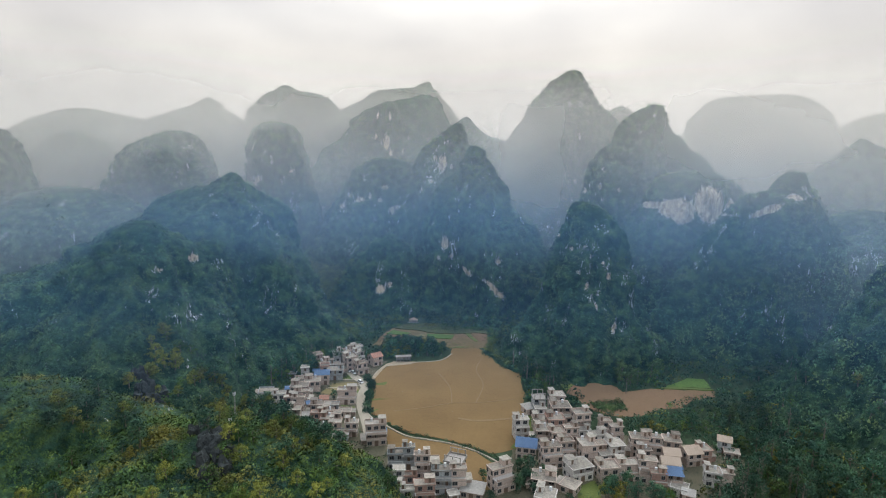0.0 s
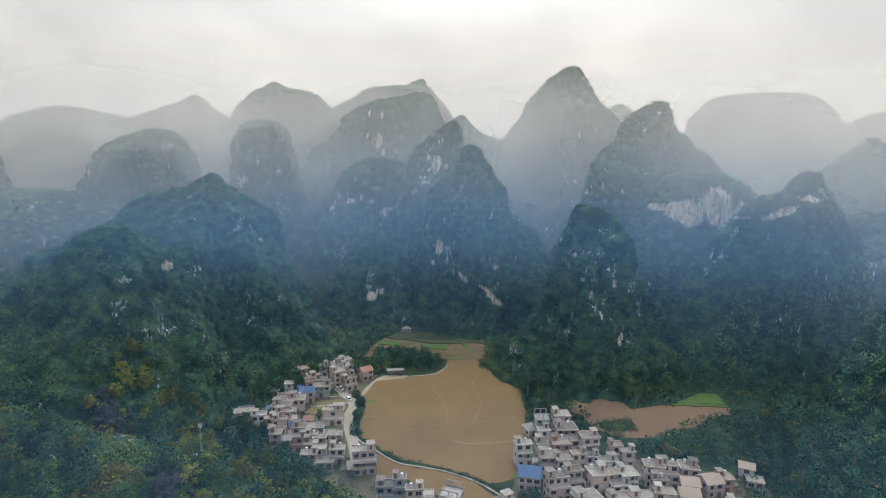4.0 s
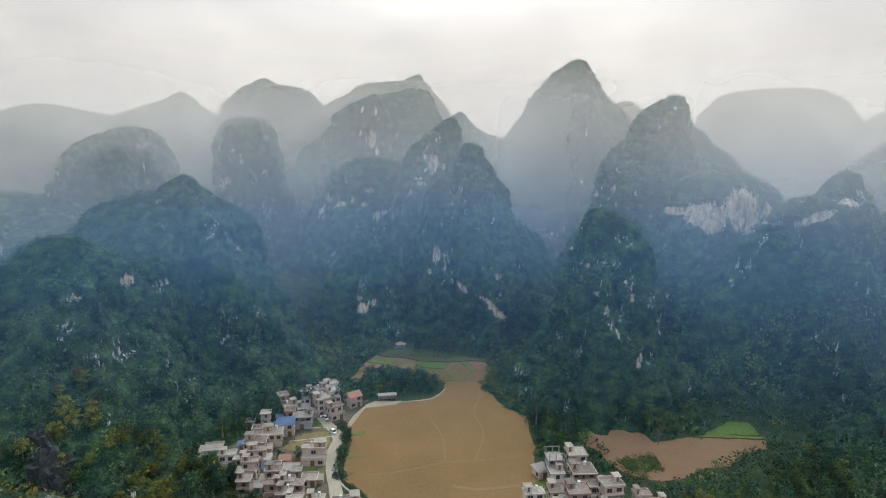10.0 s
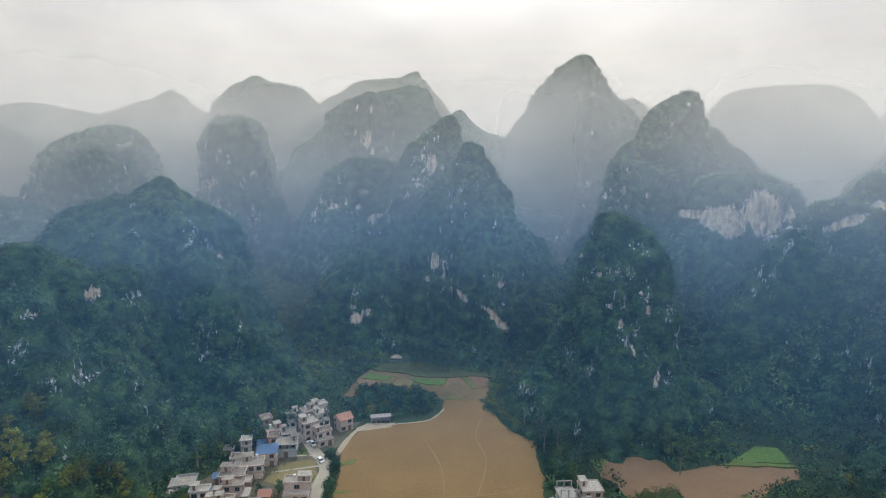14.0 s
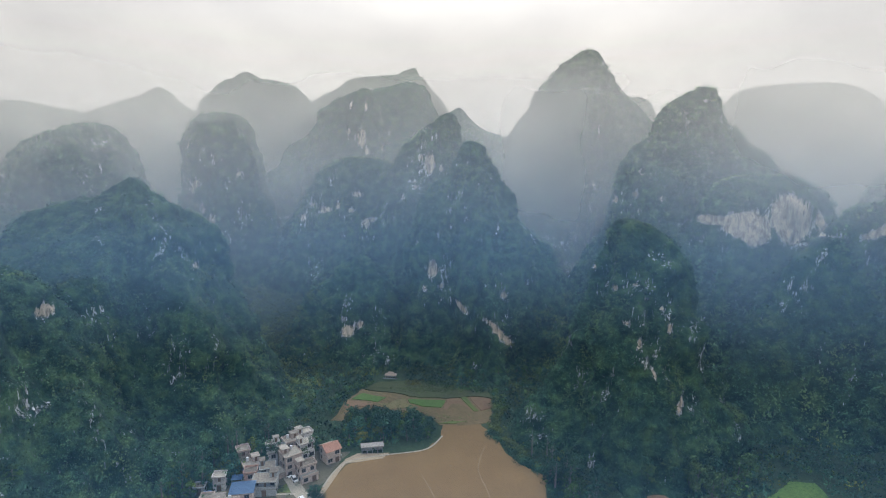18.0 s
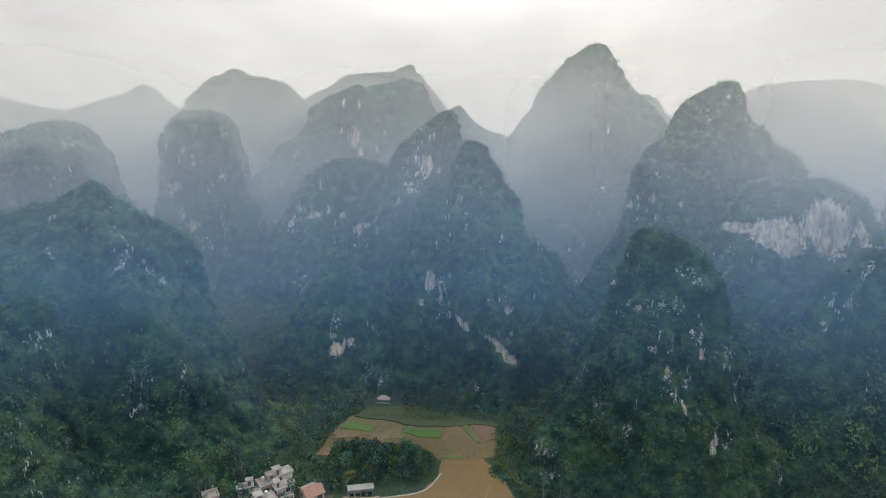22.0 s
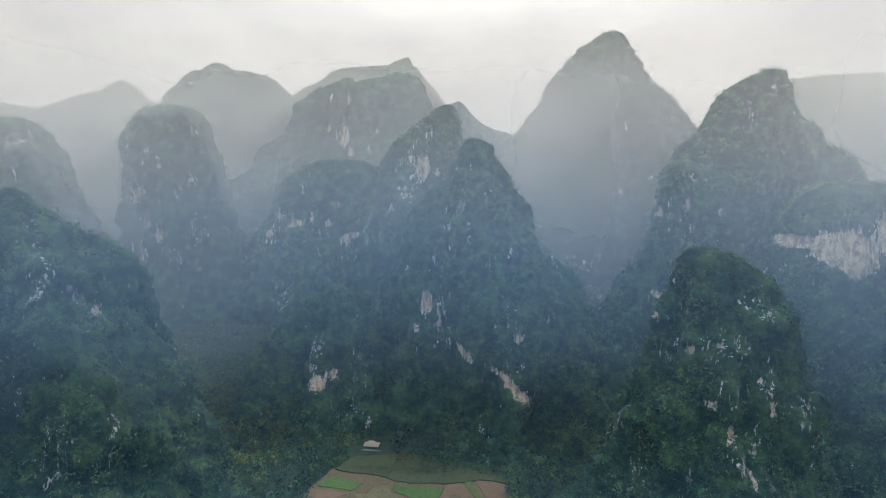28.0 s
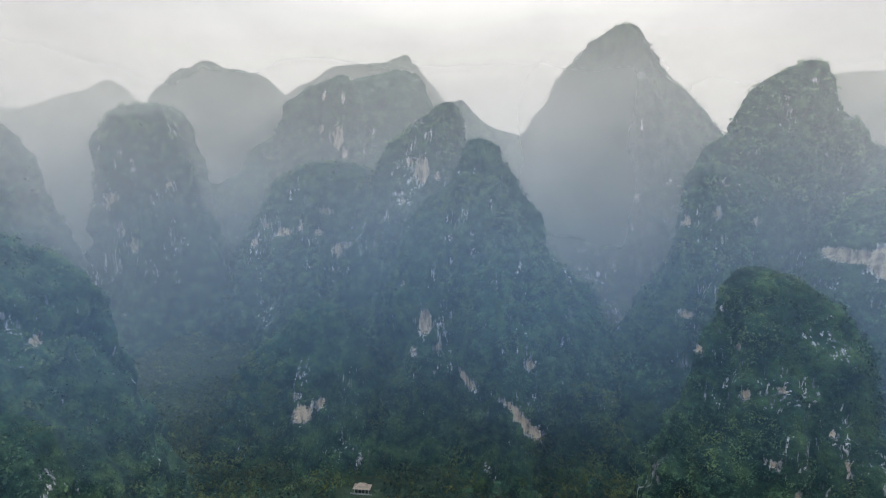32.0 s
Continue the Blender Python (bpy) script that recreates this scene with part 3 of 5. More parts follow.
hill(17, 438, 131, [(1, 3.5, 3.5), (4, 6, 8), (10, 10, 12), (18, 16.5, 15.5), (28, 23.5, 20.5), (40, 29, 26.5), (55, 33.5, 39), (70, 36, 53), (85, 38, 62), (128, 46, 82)], label="central dark green karst hill above the pavilion", step=1.25, clump=2.7, cover=1.25, front=0.8, crowns=1.6, cell=4.2, rocks=[(-5.3, 57, 3.9, 6.3), (-9.4, 45.7, 1.6, 2.4), (-0.1, 46.8, 2, 2), (11.8, 37.2, 6.3, 2, -36), (33, 26, 11, 1.9, -42), (36, 46, 2.4, 3.1), (-14.5, 70, 1.6, 2), (0, 38, 0.9, 2.4)], crag=0.0, grain="medium", relief=3.4, specks=22, seed=21)
hill(-50, 434, 60, [(6, 14, 14), (25, 30, 28), (60, 50, 44)], front=0.78, label="low wooded foothill with a grey rock face", step=1.7, clump=3.0, cover=1.1, rocks=[(-53, 21, 4.5, 4), (-56, 27, 1.5, 3), (-46, 24, 3, 2.5)], grain="medium", relief=2.6, seed=22)
hill(79, 334, 96, [(1, 5, 5), (3, 8, 9.6), (7, 11, 12), (12, 12.5, 16.5), (20, 14, 21.5), (30, 16, 26), (40, 18.5, 31), (50, 21.5, 35), (95, 35, 53)], label="steep wooded rock tower with white scars", step=0.9, clump=2.1, cover=1.3, front=0.75, crowns=1.5, cell=3.4, rocks=[(58, 80.5, 1.4, 1.4), (65, 76, 0.8, 2.6, 20), (71, 69.5, 1.2, 2.1), (82, 65.6, 2.1, 2.1), (66, 61.3, 5, 1, -45), (57.6, 64, 1, 1.8), (57.7, 70.7, 0.8, 1.4), (93, 54, 1.8, 2.6), (79, 49, 1.2, 3, -25), (53.6, 57.8, 1.4, 1.2), (57.3, 52.3, 0.8, 2.4), (79, 71, 1.8, 0.7), (89.7, 61.6, 1, 1.4), (74, 56.6, 0.8, 1.2), (81, 56.7, 0.7, 1), (73, 78, 1.2, 1.2), (95, 27, 1.6, 5, -15), (84, 38, 0.8, 3)], crag=0.06, grain="medium", relief=3.6, specks=30, seed=23)
hill(-146, 363, 109, [(1, 3, 3), (4, 8, 8), (8, 16.5, 10.5), (14, 34, 21), (20, 42, 28), (28, 54, 36), (40, 76, 43), (60, 105, 51), (80, 125, 58), (106, 150, 68)], front=0.72, label="large dark wooded hill at the valley's flank", step=1.7, clump=2.8, cover=0.8, crowns=1.7, cell=4.6, rocks=[(-97, 59.5, 1.6, 3.4), (-112, 70, 1.5, 3)], crag=-0.1, grain="medium", relief=3.6, specks=3, seed=24)
hill(-165, 292, 84, [(5, 20, 10), (20, 50, 24), (33, 75, 31), (53, 105, 44), (88, 150, 64)], label="wooded shoulder of the flank hill above the village", step=1.6, clump=2.9, cover=1.15, crowns=1.8, cell=5, rocks=[(-140, 64.5, 3.2, 3), (-145, 63, 2.5, 1.5), (-112, 37.6, 1.8, 4.6), (-105, 27, 1.2, 3)], grain="medium", relief=3.4, specks=0, crag=-0.25, seed=25)
hill(-72, 158, 34, [(2, 14, 20), (6, 40, 35), (14, 62, 53), (36, 90, 68)], label="near bushy spur with yellowing shrubs above the village", step=1.3, clump=3.1, cover=1.5, front=0.8, back=0.55, flare=3, crowns=2.0, cell=5.5, leaf=M_LEAF_NEAR, grain="fine", relief=2.2, seed=26)
hill(-150, 175, 42, [(4, 20, 30), (20, 50, 60), (44, 80, 90)], label="near green slope covered in scrub", step=1.6, clump=3.2, cover=1.4, crowns=2.0, cell=5.5, leaf=M_LEAF_NEAR, grain="fine", seed=27)
hill(228, 264, 76, [(6, 18, 16), (24, 34, 40), (50, 48, 60), (84, 66, 80)], label="dark wooded hill on the valley's other flank", step=1.8, clump=3.0, cover=1.1, crowns=1.7, cell=5, rocks=[(203, 41, 1.6, 8), (213, 32, 1.6, 6), (192.7, 22.3, 1.7, 2.3)], crag=0.0, grain="coarse", relief=3.2, specks=5, seed=28)

# ---------------- mist and painted distance haze ---


def mist_haze_material(name, low, high, z0, z1, tints, ceiling, fade):
    """Thin cloud and imitated distance haze: mostly clear, denser with height and in drifts, thinning out above the
    ceiling; airlight is put into its colour, blue low in the valley, paler above.
    """
    m = bpy.data.materials.new(name)
    m.use_nodes = True
    n, l = m.node_tree.nodes, m.node_tree.links
    n.clear()
    out, mx, tr = n.new("ShaderNodeOutputMaterial"), n.new("ShaderNodeMixShader"), n.new("ShaderNodeBsdfTransparent")
    df, tl, half = n.new("ShaderNodeBsdfDiffuse"), n.new("ShaderNodeBsdfTranslucent"), n.new("ShaderNodeMixShader")
    half.inputs[0].default_value = 0.5
    l.new(df.outputs[0], half.inputs[1])
    l.new(tl.outputs[0], half.inputs[2])
    geo, sep = n.new("ShaderNodeNewGeometry"), n.new("ShaderNodeSeparateXYZ")
    l.new(geo.outputs["Position"], sep.inputs[0])

    def by_height(a, b, va, vb):
        mr = n.new("ShaderNodeMapRange")
        mr.interpolation_type = "SMOOTHSTEP"
        for k, v in zip((1, 2, 3, 4), (a, b, va, vb)):
            mr.inputs[k].default_value = v
        l.new(sep.outputs["Z"], mr.inputs[0])
        return mr.outputs[0]

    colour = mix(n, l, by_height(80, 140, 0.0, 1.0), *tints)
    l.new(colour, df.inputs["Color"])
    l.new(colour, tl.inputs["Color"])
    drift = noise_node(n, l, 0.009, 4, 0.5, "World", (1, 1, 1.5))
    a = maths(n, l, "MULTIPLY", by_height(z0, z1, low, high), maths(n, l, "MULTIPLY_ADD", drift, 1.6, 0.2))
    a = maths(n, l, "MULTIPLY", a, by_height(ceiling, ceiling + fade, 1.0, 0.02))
    ends = n.new("ShaderNodeAttribute")
    ends.attribute_name = "veil"
    l.new(maths(n, l, "MULTIPLY", a, ends.outputs["Fac"]), mx.inputs[0])
    l.new(tr.outputs[0], mx.inputs[1])
    l.new(half.outputs[0], mx.inputs[2])
    l.new(mx.outputs[0], out.inputs["Surface"])
    return m


def mist_haze_sheet(centre, radius, low, height, mat, start, end, soft=12):
    """A thin veil of mist and imitated haze that hangs in an arc across the valley, thinning out towards its ends."""
    cols, rows = 48, 2
    verts, veil = [], []
    for j in range(rows + 1):
        for i in range(cols + 1):
            a = radians(start + (end - start) * i / cols)
            verts.append((radius * math.sin(a), centre + radius * math.cos(a), low + (height - low) * j / rows))
            veil.append(min(1.0, (min(i, cols - i) + 0.15) / soft))
    faces = [(j * (cols + 1) + i, j * (cols + 1) + i + 1, (j + 1) * (cols + 1) + i + 1, (j + 1) * (cols + 1) + i) for j in range(rows) for i in range(cols)]
    me = mesh_of("mist_haze_sheet", verts, faces, mat, True)
    me.attributes.new("veil", "FLOAT", "POINT").data.foreach_set("value", np.array(veil, np.float32))
    return tagged(new("mist_haze_sheet", me), "thin sheet of valley mist, tinted blue-grey to imitate distance haze", "mist", "mist banks", "stuff")


# Distance haze put into colour; the first four sheets hang under the flight height.
HAZE_BLUE, VALLEY, GREY, PALE = (0.20, 0.51, 1.0), (0.62, 0.75, 0.92), (0.94, 0.91, 0.88), (1.0, 0.93, 0.85)
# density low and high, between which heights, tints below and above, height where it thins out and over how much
mist_haze_sheet(-300, 345, 88, 113, mist_haze_material("haze_start", 0.0, 0.07, 95, 107, (HAZE_BLUE, HAZE_BLUE), 106, 6), -50, 50)
mist_haze_sheet(-300, 420, 76, 113, mist_haze_material("haze_spur", 0.0, 0.038, 92, 104, (HAZE_BLUE, HAZE_BLUE), 106, 6), -50, 50)
mist_haze_sheet(-300, 495, 66, 113, mist_haze_material("haze_edge", 0.0, 0.05, 82, 102, (HAZE_BLUE, HAZE_BLUE), 104, 8), -50, 50)
mist_haze_sheet(-300, 455, 48, 112, mist_haze_material("haze_village", 0.0, 0.045, 62, 84, (HAZE_BLUE, HAZE_BLUE), 92, 18), -50, 50)
mist_haze_sheet(100, 204, 20, 500, mist_haze_material("mist_hollow", 0.0, 0.118, 44, 96, ((0.30, 0.56, 0.95), VALLEY), 104, 40), -66, 66)
mist_haze_sheet(100, 256, -1, 600, mist_haze_material("mist_valley", 0.022, 0.17, 24, 104, ((0.38, 0.60, 0.93), VALLEY), 118, 70), -80, 80)
mist_haze_sheet(100, 302, -1, 600, mist_haze_material("mist_right", 0.06, 0.25, 40, 120, (VALLEY, GREY), 150, 70), 15, 78, 10)
mist_haze_sheet(100, 342, -1, 800, mist_haze_material("mist_middle", 0.045, 0.105, 20, 115, (VALLEY, GREY), 140, 80), -76, 76)
mist_haze_sheet(100, 370, -1, 900, mist_haze_material("mist_left", 0.115, 0.18, 40, 120, (GREY, GREY), 140, 90), -80, -10, 10)
mist_haze_sheet(100, 376, -1, 900, mist_haze_material("mist_gap", 0.22, 0.28, 30, 90, (GREY, GREY), 140, 80), 1, 20, 16)
mist_haze_sheet(100, 438, -1, 900, mist_haze_material("mist_far", 0.15, 0.20, 40, 120, (GREY, GREY), 165, 70), -70, 78, 10)
mist_haze_sheet(100, 576, -1, 1000, mist_haze_material("mist_cloud", 0.31, 0.36, 80, 140, (PALE, PALE), 165, 90), -76, 76, 7)
mist_haze_sheet(100, 680, -1, 1000, mist_haze_material("mist_horizon", 0.16, 0.20, 80, 140, (PALE, PALE), 165, 90), -76, 76, 7)

# ---------------- fields, road, paths ----------------


def soil_material(name, dark, light, direction):
    """Ploughed soil with furrows, damp stains and pale tracks."""
    m, n, l, b = material(name, 0.95)
    f1 = noise_node(n, l, 0.035, 5, 0.6, "World")
    f2 = noise_node(n, l, 0.8, 5, 0.7, "World")
    wv = n.new("ShaderNodeTexWave")
    geo, mp = n.new("ShaderNodeNewGeometry"), n.new("ShaderNodeMapping")
    mp.inputs["Rotation"].default_value = (0, 0, direction)
    l.new(geo.outputs["Position"], mp.inputs["Vector"])
    l.new(mp.outputs[0], wv.inputs["Vector"])
    wv.inputs["Scale"].default_value, wv.inputs["Distortion"].default_value, wv.inputs["Detail"].default_value = 0.35, 2.5, 2
    c = mix(n, l, maths(n, l, "MULTIPLY_ADD", f1, 2.2, -0.6), dark, light)
    c = mix(n, l, 0.35, c, ramp(n, l, f2, [(0.3, tuple(v * 0.6 for v in dark)), (0.7, light)]))
    c = mix(n, l, maths(n, l, "MULTIPLY", wv.outputs["Fac"], 0.07), c, tuple(v * 0.55 for v in dark))
    l.new(c, b.inputs["Base Color"])
    bump(n, l, b, wv.outputs["Fac"], 0.15, 0.12)
    return m


M_SOIL = soil_material("ploughed_soil", (0.15, 0.096, 0.042), (0.218, 0.143, 0.062), 0.5)
M_SOIL2 = soil_material("red_soil", (0.155, 0.098, 0.056), (0.225, 0.148, 0.088), 1.2)
M_GRASS = two_scale("meadow_grass", (0.07, 0.11, 0.03), (0.125, 0.155, 0.04), 0.12, 1.5)
M_PADDY = two_scale("bright_green_crop", (0.055, 0.115, 0.026), (0.10, 0.165, 0.036), 0.15, 1.2)
M_TERRACE = two_scale("weedy_terrace_soil", (0.085, 0.085, 0.035), (0.185, 0.125, 0.065), 0.22, 1.4)
M_SCRUB = two_scale("scrub_ground", (0.035, 0.05, 0.018), (0.085, 0.095, 0.035), 0.25, 1.8)
M_DRY = two_scale("dry_yard_grass", (0.12, 0.12, 0.045), (0.20, 0.16, 0.08), 0.1, 1.2)
M_ROAD = two_scale("worn_concrete_road", (0.26, 0.235, 0.185), (0.38, 0.345, 0.28), 0.15, 2.0)
M_LANE = two_scale("pale_packed_earth", (0.26, 0.205, 0.135), (0.37, 0.305, 0.22), 0.18, 1.6)
M_TRACK = two_scale("trodden_soil", (0.17, 0.118, 0.062), (0.235, 0.165, 0.09), 0.2, 1.5)
M_YARD = two_scale("village_yard_earth", (0.05, 0.06, 0.032), (0.14, 0.125, 0.09), 0.12, 1.4)
M_CONC = two_scale("bare_concrete", (0.22, 0.21, 0.20), (0.38, 0.36, 0.33), 0.3, 2.5, per_object=0.35)
M_ROOF = two_scale("weathered_roof_slab", (0.11, 0.10, 0.088), (0.29, 0.262, 0.222), 0.25, 1.1, per_object=0.6)
M_ROOFW = two_scale("pale_roof_slab", (0.19, 0.18, 0.158), (0.37, 0.345, 0.30), 0.25, 1.1, per_object=0.4)
M_WALLS = {
    "plain": two_scale("unplastered_wall", (0.32, 0.255, 0.22), (0.53, 0.44, 0.38), 0.35, 2.2, per_object=0.4),
    "brick": two_scale("brick_wall", (0.28, 0.175, 0.14), (0.42, 0.285, 0.235), 0.4, 2.6, per_object=0.4),
    "grey": two_scale("cement_wall", (0.24, 0.26, 0.27), (0.36, 0.38, 0.38), 0.35, 2.2, per_object=0.3),
    "white": two_scale("whitewashed_wall", (0.44, 0.42, 0.39), (0.62, 0.60, 0.57), 0.35, 2.2, per_object=0.2),
}
M_BLUE = two_scale("blue_sheet_roof", (0.09, 0.18, 0.34), (0.17, 0.29, 0.48), 0.4, 2.5, 0.5)
M_RED = two_scale("red_tile_roof", (0.25, 0.13, 0.095), (0.38, 0.22, 0.165), 0.4, 3.0)
M_TILE = two_scale("brown_tile_roof", (0.27, 0.215, 0.165), (0.44, 0.36, 0.29), 0.4, 3.0)
M_SHEET = two_scale("white_sheet_roof", (0.44, 0.43, 0.41), (0.58, 0.565, 0.53), 0.3, 2.0, 0.5)
M_FRAME = two_scale("window_frame", (0.24, 0.23, 0.22), (0.36, 0.345, 0.33), 0.5, 4.0, 0.5)
M_DOOR = two_scale("dark_door", (0.10, 0.07, 0.05), (0.18, 0.13, 0.10), 0.6, 4.0, 0.6)
M_METAL = two_scale("galvanised_steel", (0.50, 0.52, 0.54), (0.66, 0.67, 0.68), 0.6, 5.0, 0.45)
M_CAR = two_scale("white_car_paint", (0.74, 0.74, 0.74), (0.84, 0.84, 0.83), 0.4, 3.0, 0.3)
M_TYRE = two_scale("tyre_rubber", (0.02, 0.02, 0.02), (0.04, 0.04, 0.04), 1, 6)
M_GLASS, _n, _l, _b = material("dark_window_glass", 0.12)
_b.inputs["Base Color"].default_value, _b.inputs["Specular IOR Level"].default_value = (0.035, 0.04, 0.045, 1), 0.5

FIELD = [(6, 362), (16, 362), (20, 335), (32, 306), (41, 296), (39, 262), (34, 230), (28, 213), (18, 209), (2, 219), (-18, 225), (-26, 233), (-36, 243), (-40, 262), (-42, 287), (-36, 302), (-22, 309), (-5, 314), (1, 325)]
patch_of_land("main_field", FIELD, M_SOIL, 0.10, "broad bare brown ploughed field in the valley", "field")
patch_of_land("lower_field", [(-27, 229), (-18, 221.5), (-8, 218.5), (2, 215.5), (12, 210), (18.5, 203.5), (24.5, 197), (26, 186), (13, 184), (4, 197), (-4, 204), (-12, 210), (-25, 212)], M_SOIL, 0.08, "small bare brown field beside the ditch", "field")
RFIELD = [(61.7, 271.4), (68.7, 282.5), (80.3, 285.4), (88.4, 284.8), (90.8, 280.0), (92.5, 274.5), (99.9, 276.4), (109.4, 279.8), (120.2, 278.6), (142.4, 277.7), (139.1, 270.8), (124.8, 264.7), (116.6, 256.4), (105.5, 254.8), (92.7, 247.1), (83.9, 244.5), (76.8, 247.9), (70.8, 251.4), (67.4, 258.9), (67.1, 265.8)]
patch_of_land("side_field", RFIELD, M_SOIL2, 0.10, "reddish bare field beyond the houses", "field")
patch_of_land("side_field_bank", [(112, 279.6), (118, 281.5), (142, 280.0), (142, 278.4), (120, 279)], M_GRASS, 0.5, "low grassy bank along the reddish field", "bank", 0.4)
patch_of_land("crop_patch_1", [(123.0, 285.9), (134.8, 294.0), (143.9, 293.4), (142.4, 281.6), (117, 281.4)], M_PADDY, 0.3, "bright green crop plot at the field's edge", "field")
patch_of_land("field_grass_5", [(62.1, 272.9), (61, 282), (67.5, 283), (68.5, 280.9)], M_GRASS, 0.16, "grassy strip beside the reddish field", "field")
patch_of_land("terrace_soil_1", [(-39.9, 368.8), (-29, 368), (-18.2, 364.9), (-15.0, 361.9), (3.3, 360.7), (17.0, 364.2), (27.5, 362.3), (26, 352), (24, 338), (14, 336), (1, 336), (-8, 348), (-24, 348), (-36, 351), (-44, 338), (-49.3, 339), (-48.1, 345), (-46.3, 355)], M_TERRACE, 0.12, "brown terraced plot above the grove", "field")
patch_of_land("terrace_soil_2", [(4.5, 359.6), (10, 361), (16, 350), (14, 344.5), (2.5, 350.5)], M_SOIL2, 0.42, "reddish terrace plot with a low bank", "field", 0.5)
patch_of_land("terrace_soil_3", [(-44.5, 357.2), (-31, 354.8), (-36, 352.4), (-45.5, 351)], M_SOIL2, 0.36, "small reddish plot under the green crops", "field", 0.5)
patch_of_land("terrace_soil_4", [(15.5, 362.6), (26, 361), (25, 352), (20.5, 349)], M_SOIL2, 0.4, "reddish terrace plot beside the trees", "field", 0.5)
patch_of_land("crop_patch_2", [(-42.8, 358.8), (-38.6, 364.4), (-25.9, 360.4), (-29.7, 356.3)], M_PADDY, 0.55, "bright green terrace plot under the hill", "field", 0.5)
patch_of_land("crop_patch_3", [(-15.3, 358.9), (3.8, 357.8), (1.4, 351.9), (-7.8, 352.7), (-14.1, 355.5)], M_PADDY, 0.6, "bright green strip of crops on a terrace", "field", 0.5)
patch_of_land("terrace_grass", [(10.6, 363.2), (13.9, 361.8), (19.2, 348.7), (16.9, 348.6)], M_GRASS, 0.55, "green grass strip between the terraces", "field", 0.4)
patch_of_land("terrace_dry_grass", [(-29.5, 355.6), (-16.4, 360.5), (-15.6, 356), (-11.5, 352.0), (-25.4, 350.2)], M_DRY, 0.3, "dry olive grass plot on the terrace", "field", 0.8)
patch_of_land("terrace_bank_grass", [(-0.2, 337), (10, 341), (17, 345), (17, 341.5), (8, 337)], M_GRASS, 0.3, "green bank across the field's narrow end", "field", 0.5)
patch_of_land("terrace_upper_scrubland", [(-38, 368), (-18, 363.6), (-14, 361), (4, 359.8), (17, 362.6), (28, 361), (30, 370), (8, 374), (-14, 379), (-32, 377)], M_SCRUB, 0.7, "weedy green slope under the pavilion", "field", 0.8)
patch_of_land("field_grass_1", [(-40.0, 277.5), (-33.2, 280.1), (-33.4, 276.1), (-37.2, 275.2)], M_GRASS, 0.16, "grassy corner of the brown field", "field")
patch_of_land("field_grass_2", [(-38.6, 258.6), (-28.6, 259.5), (-38.3, 256.2)], M_GRASS, 0.16, "thin green strip in the brown field", "field")
patch_of_land("field_grass_3", [(-37, 246.0), (-32.7, 247.9), (-36, 243.6)], M_GRASS, 0.16, "thin green strip in the brown field", "field")
patch_of_land("field_grass_4", [(30, 214), (39, 228), (40, 244), (36, 244), (33, 228), (27, 214)], M_GRASS, 0.16, "grassy margin of the brown field", "field")
patch_of_land("yard_grass_1", [(-65, 264.4), (-62, 277), (-49.4, 279.2), (-45.8, 268), (-46, 262), (-58, 261)], M_DRY, 0.06, "dry grass plot between the houses and the road", "field")
patch_of_land("yard_grass_2", [(-58.5, 283.6), (-55.7, 289.5), (-50.5, 284.4)], M_GRASS, 0.07, "green yard plot beside the road", "field")
patch_of_land("yard_grass_3", [(-51, 243.5), (-52, 250.6), (-46, 250.6), (-43.6, 244.0)], M_GRASS, 0.07, "green yard plot beside the road", "field")
patch_of_land("yard_grass_6", [(-54, 264.8), (-46.6, 268.8), (-45.8, 264), (-52, 261.5)], M_GRASS, 0.12, "green yard plot beside the road", "field")
patch_of_land("yard_grass_4", [(47, 178), (56, 180), (57, 192), (49, 188)], M_GRASS, 0.07, "green garden plot between houses", "field")
patch_of_land("yard_grass_5", [(39, 236), (40, 240), (46, 239.5), (45, 235)], M_GRASS, 0.07, "green garden plot between houses", "field")
patch_of_land("village_yard_1", [(-100, 250), (-90, 262), (-76, 292), (-66, 312), (-36, 312), (-46, 280), (-38, 240), (-33, 222), (-22, 213), (-10, 207), (2, 196), (12, 184), (28, 184), (26, 170), (-24, 165), (-40, 200), (-70, 222)], M_YARD, 0.02, "bare trodden earth between the village houses", "yard")
patch_of_land("village_yard_2", [(27, 166), (26, 205), (32, 232), (36, 250), (58, 256), (62, 232), (80, 228), (100, 222), (122, 220), (122, 206), (108, 186), (88, 176), (60, 170)], M_YARD, 0.02, "bare trodden earth between the village houses", "yard")


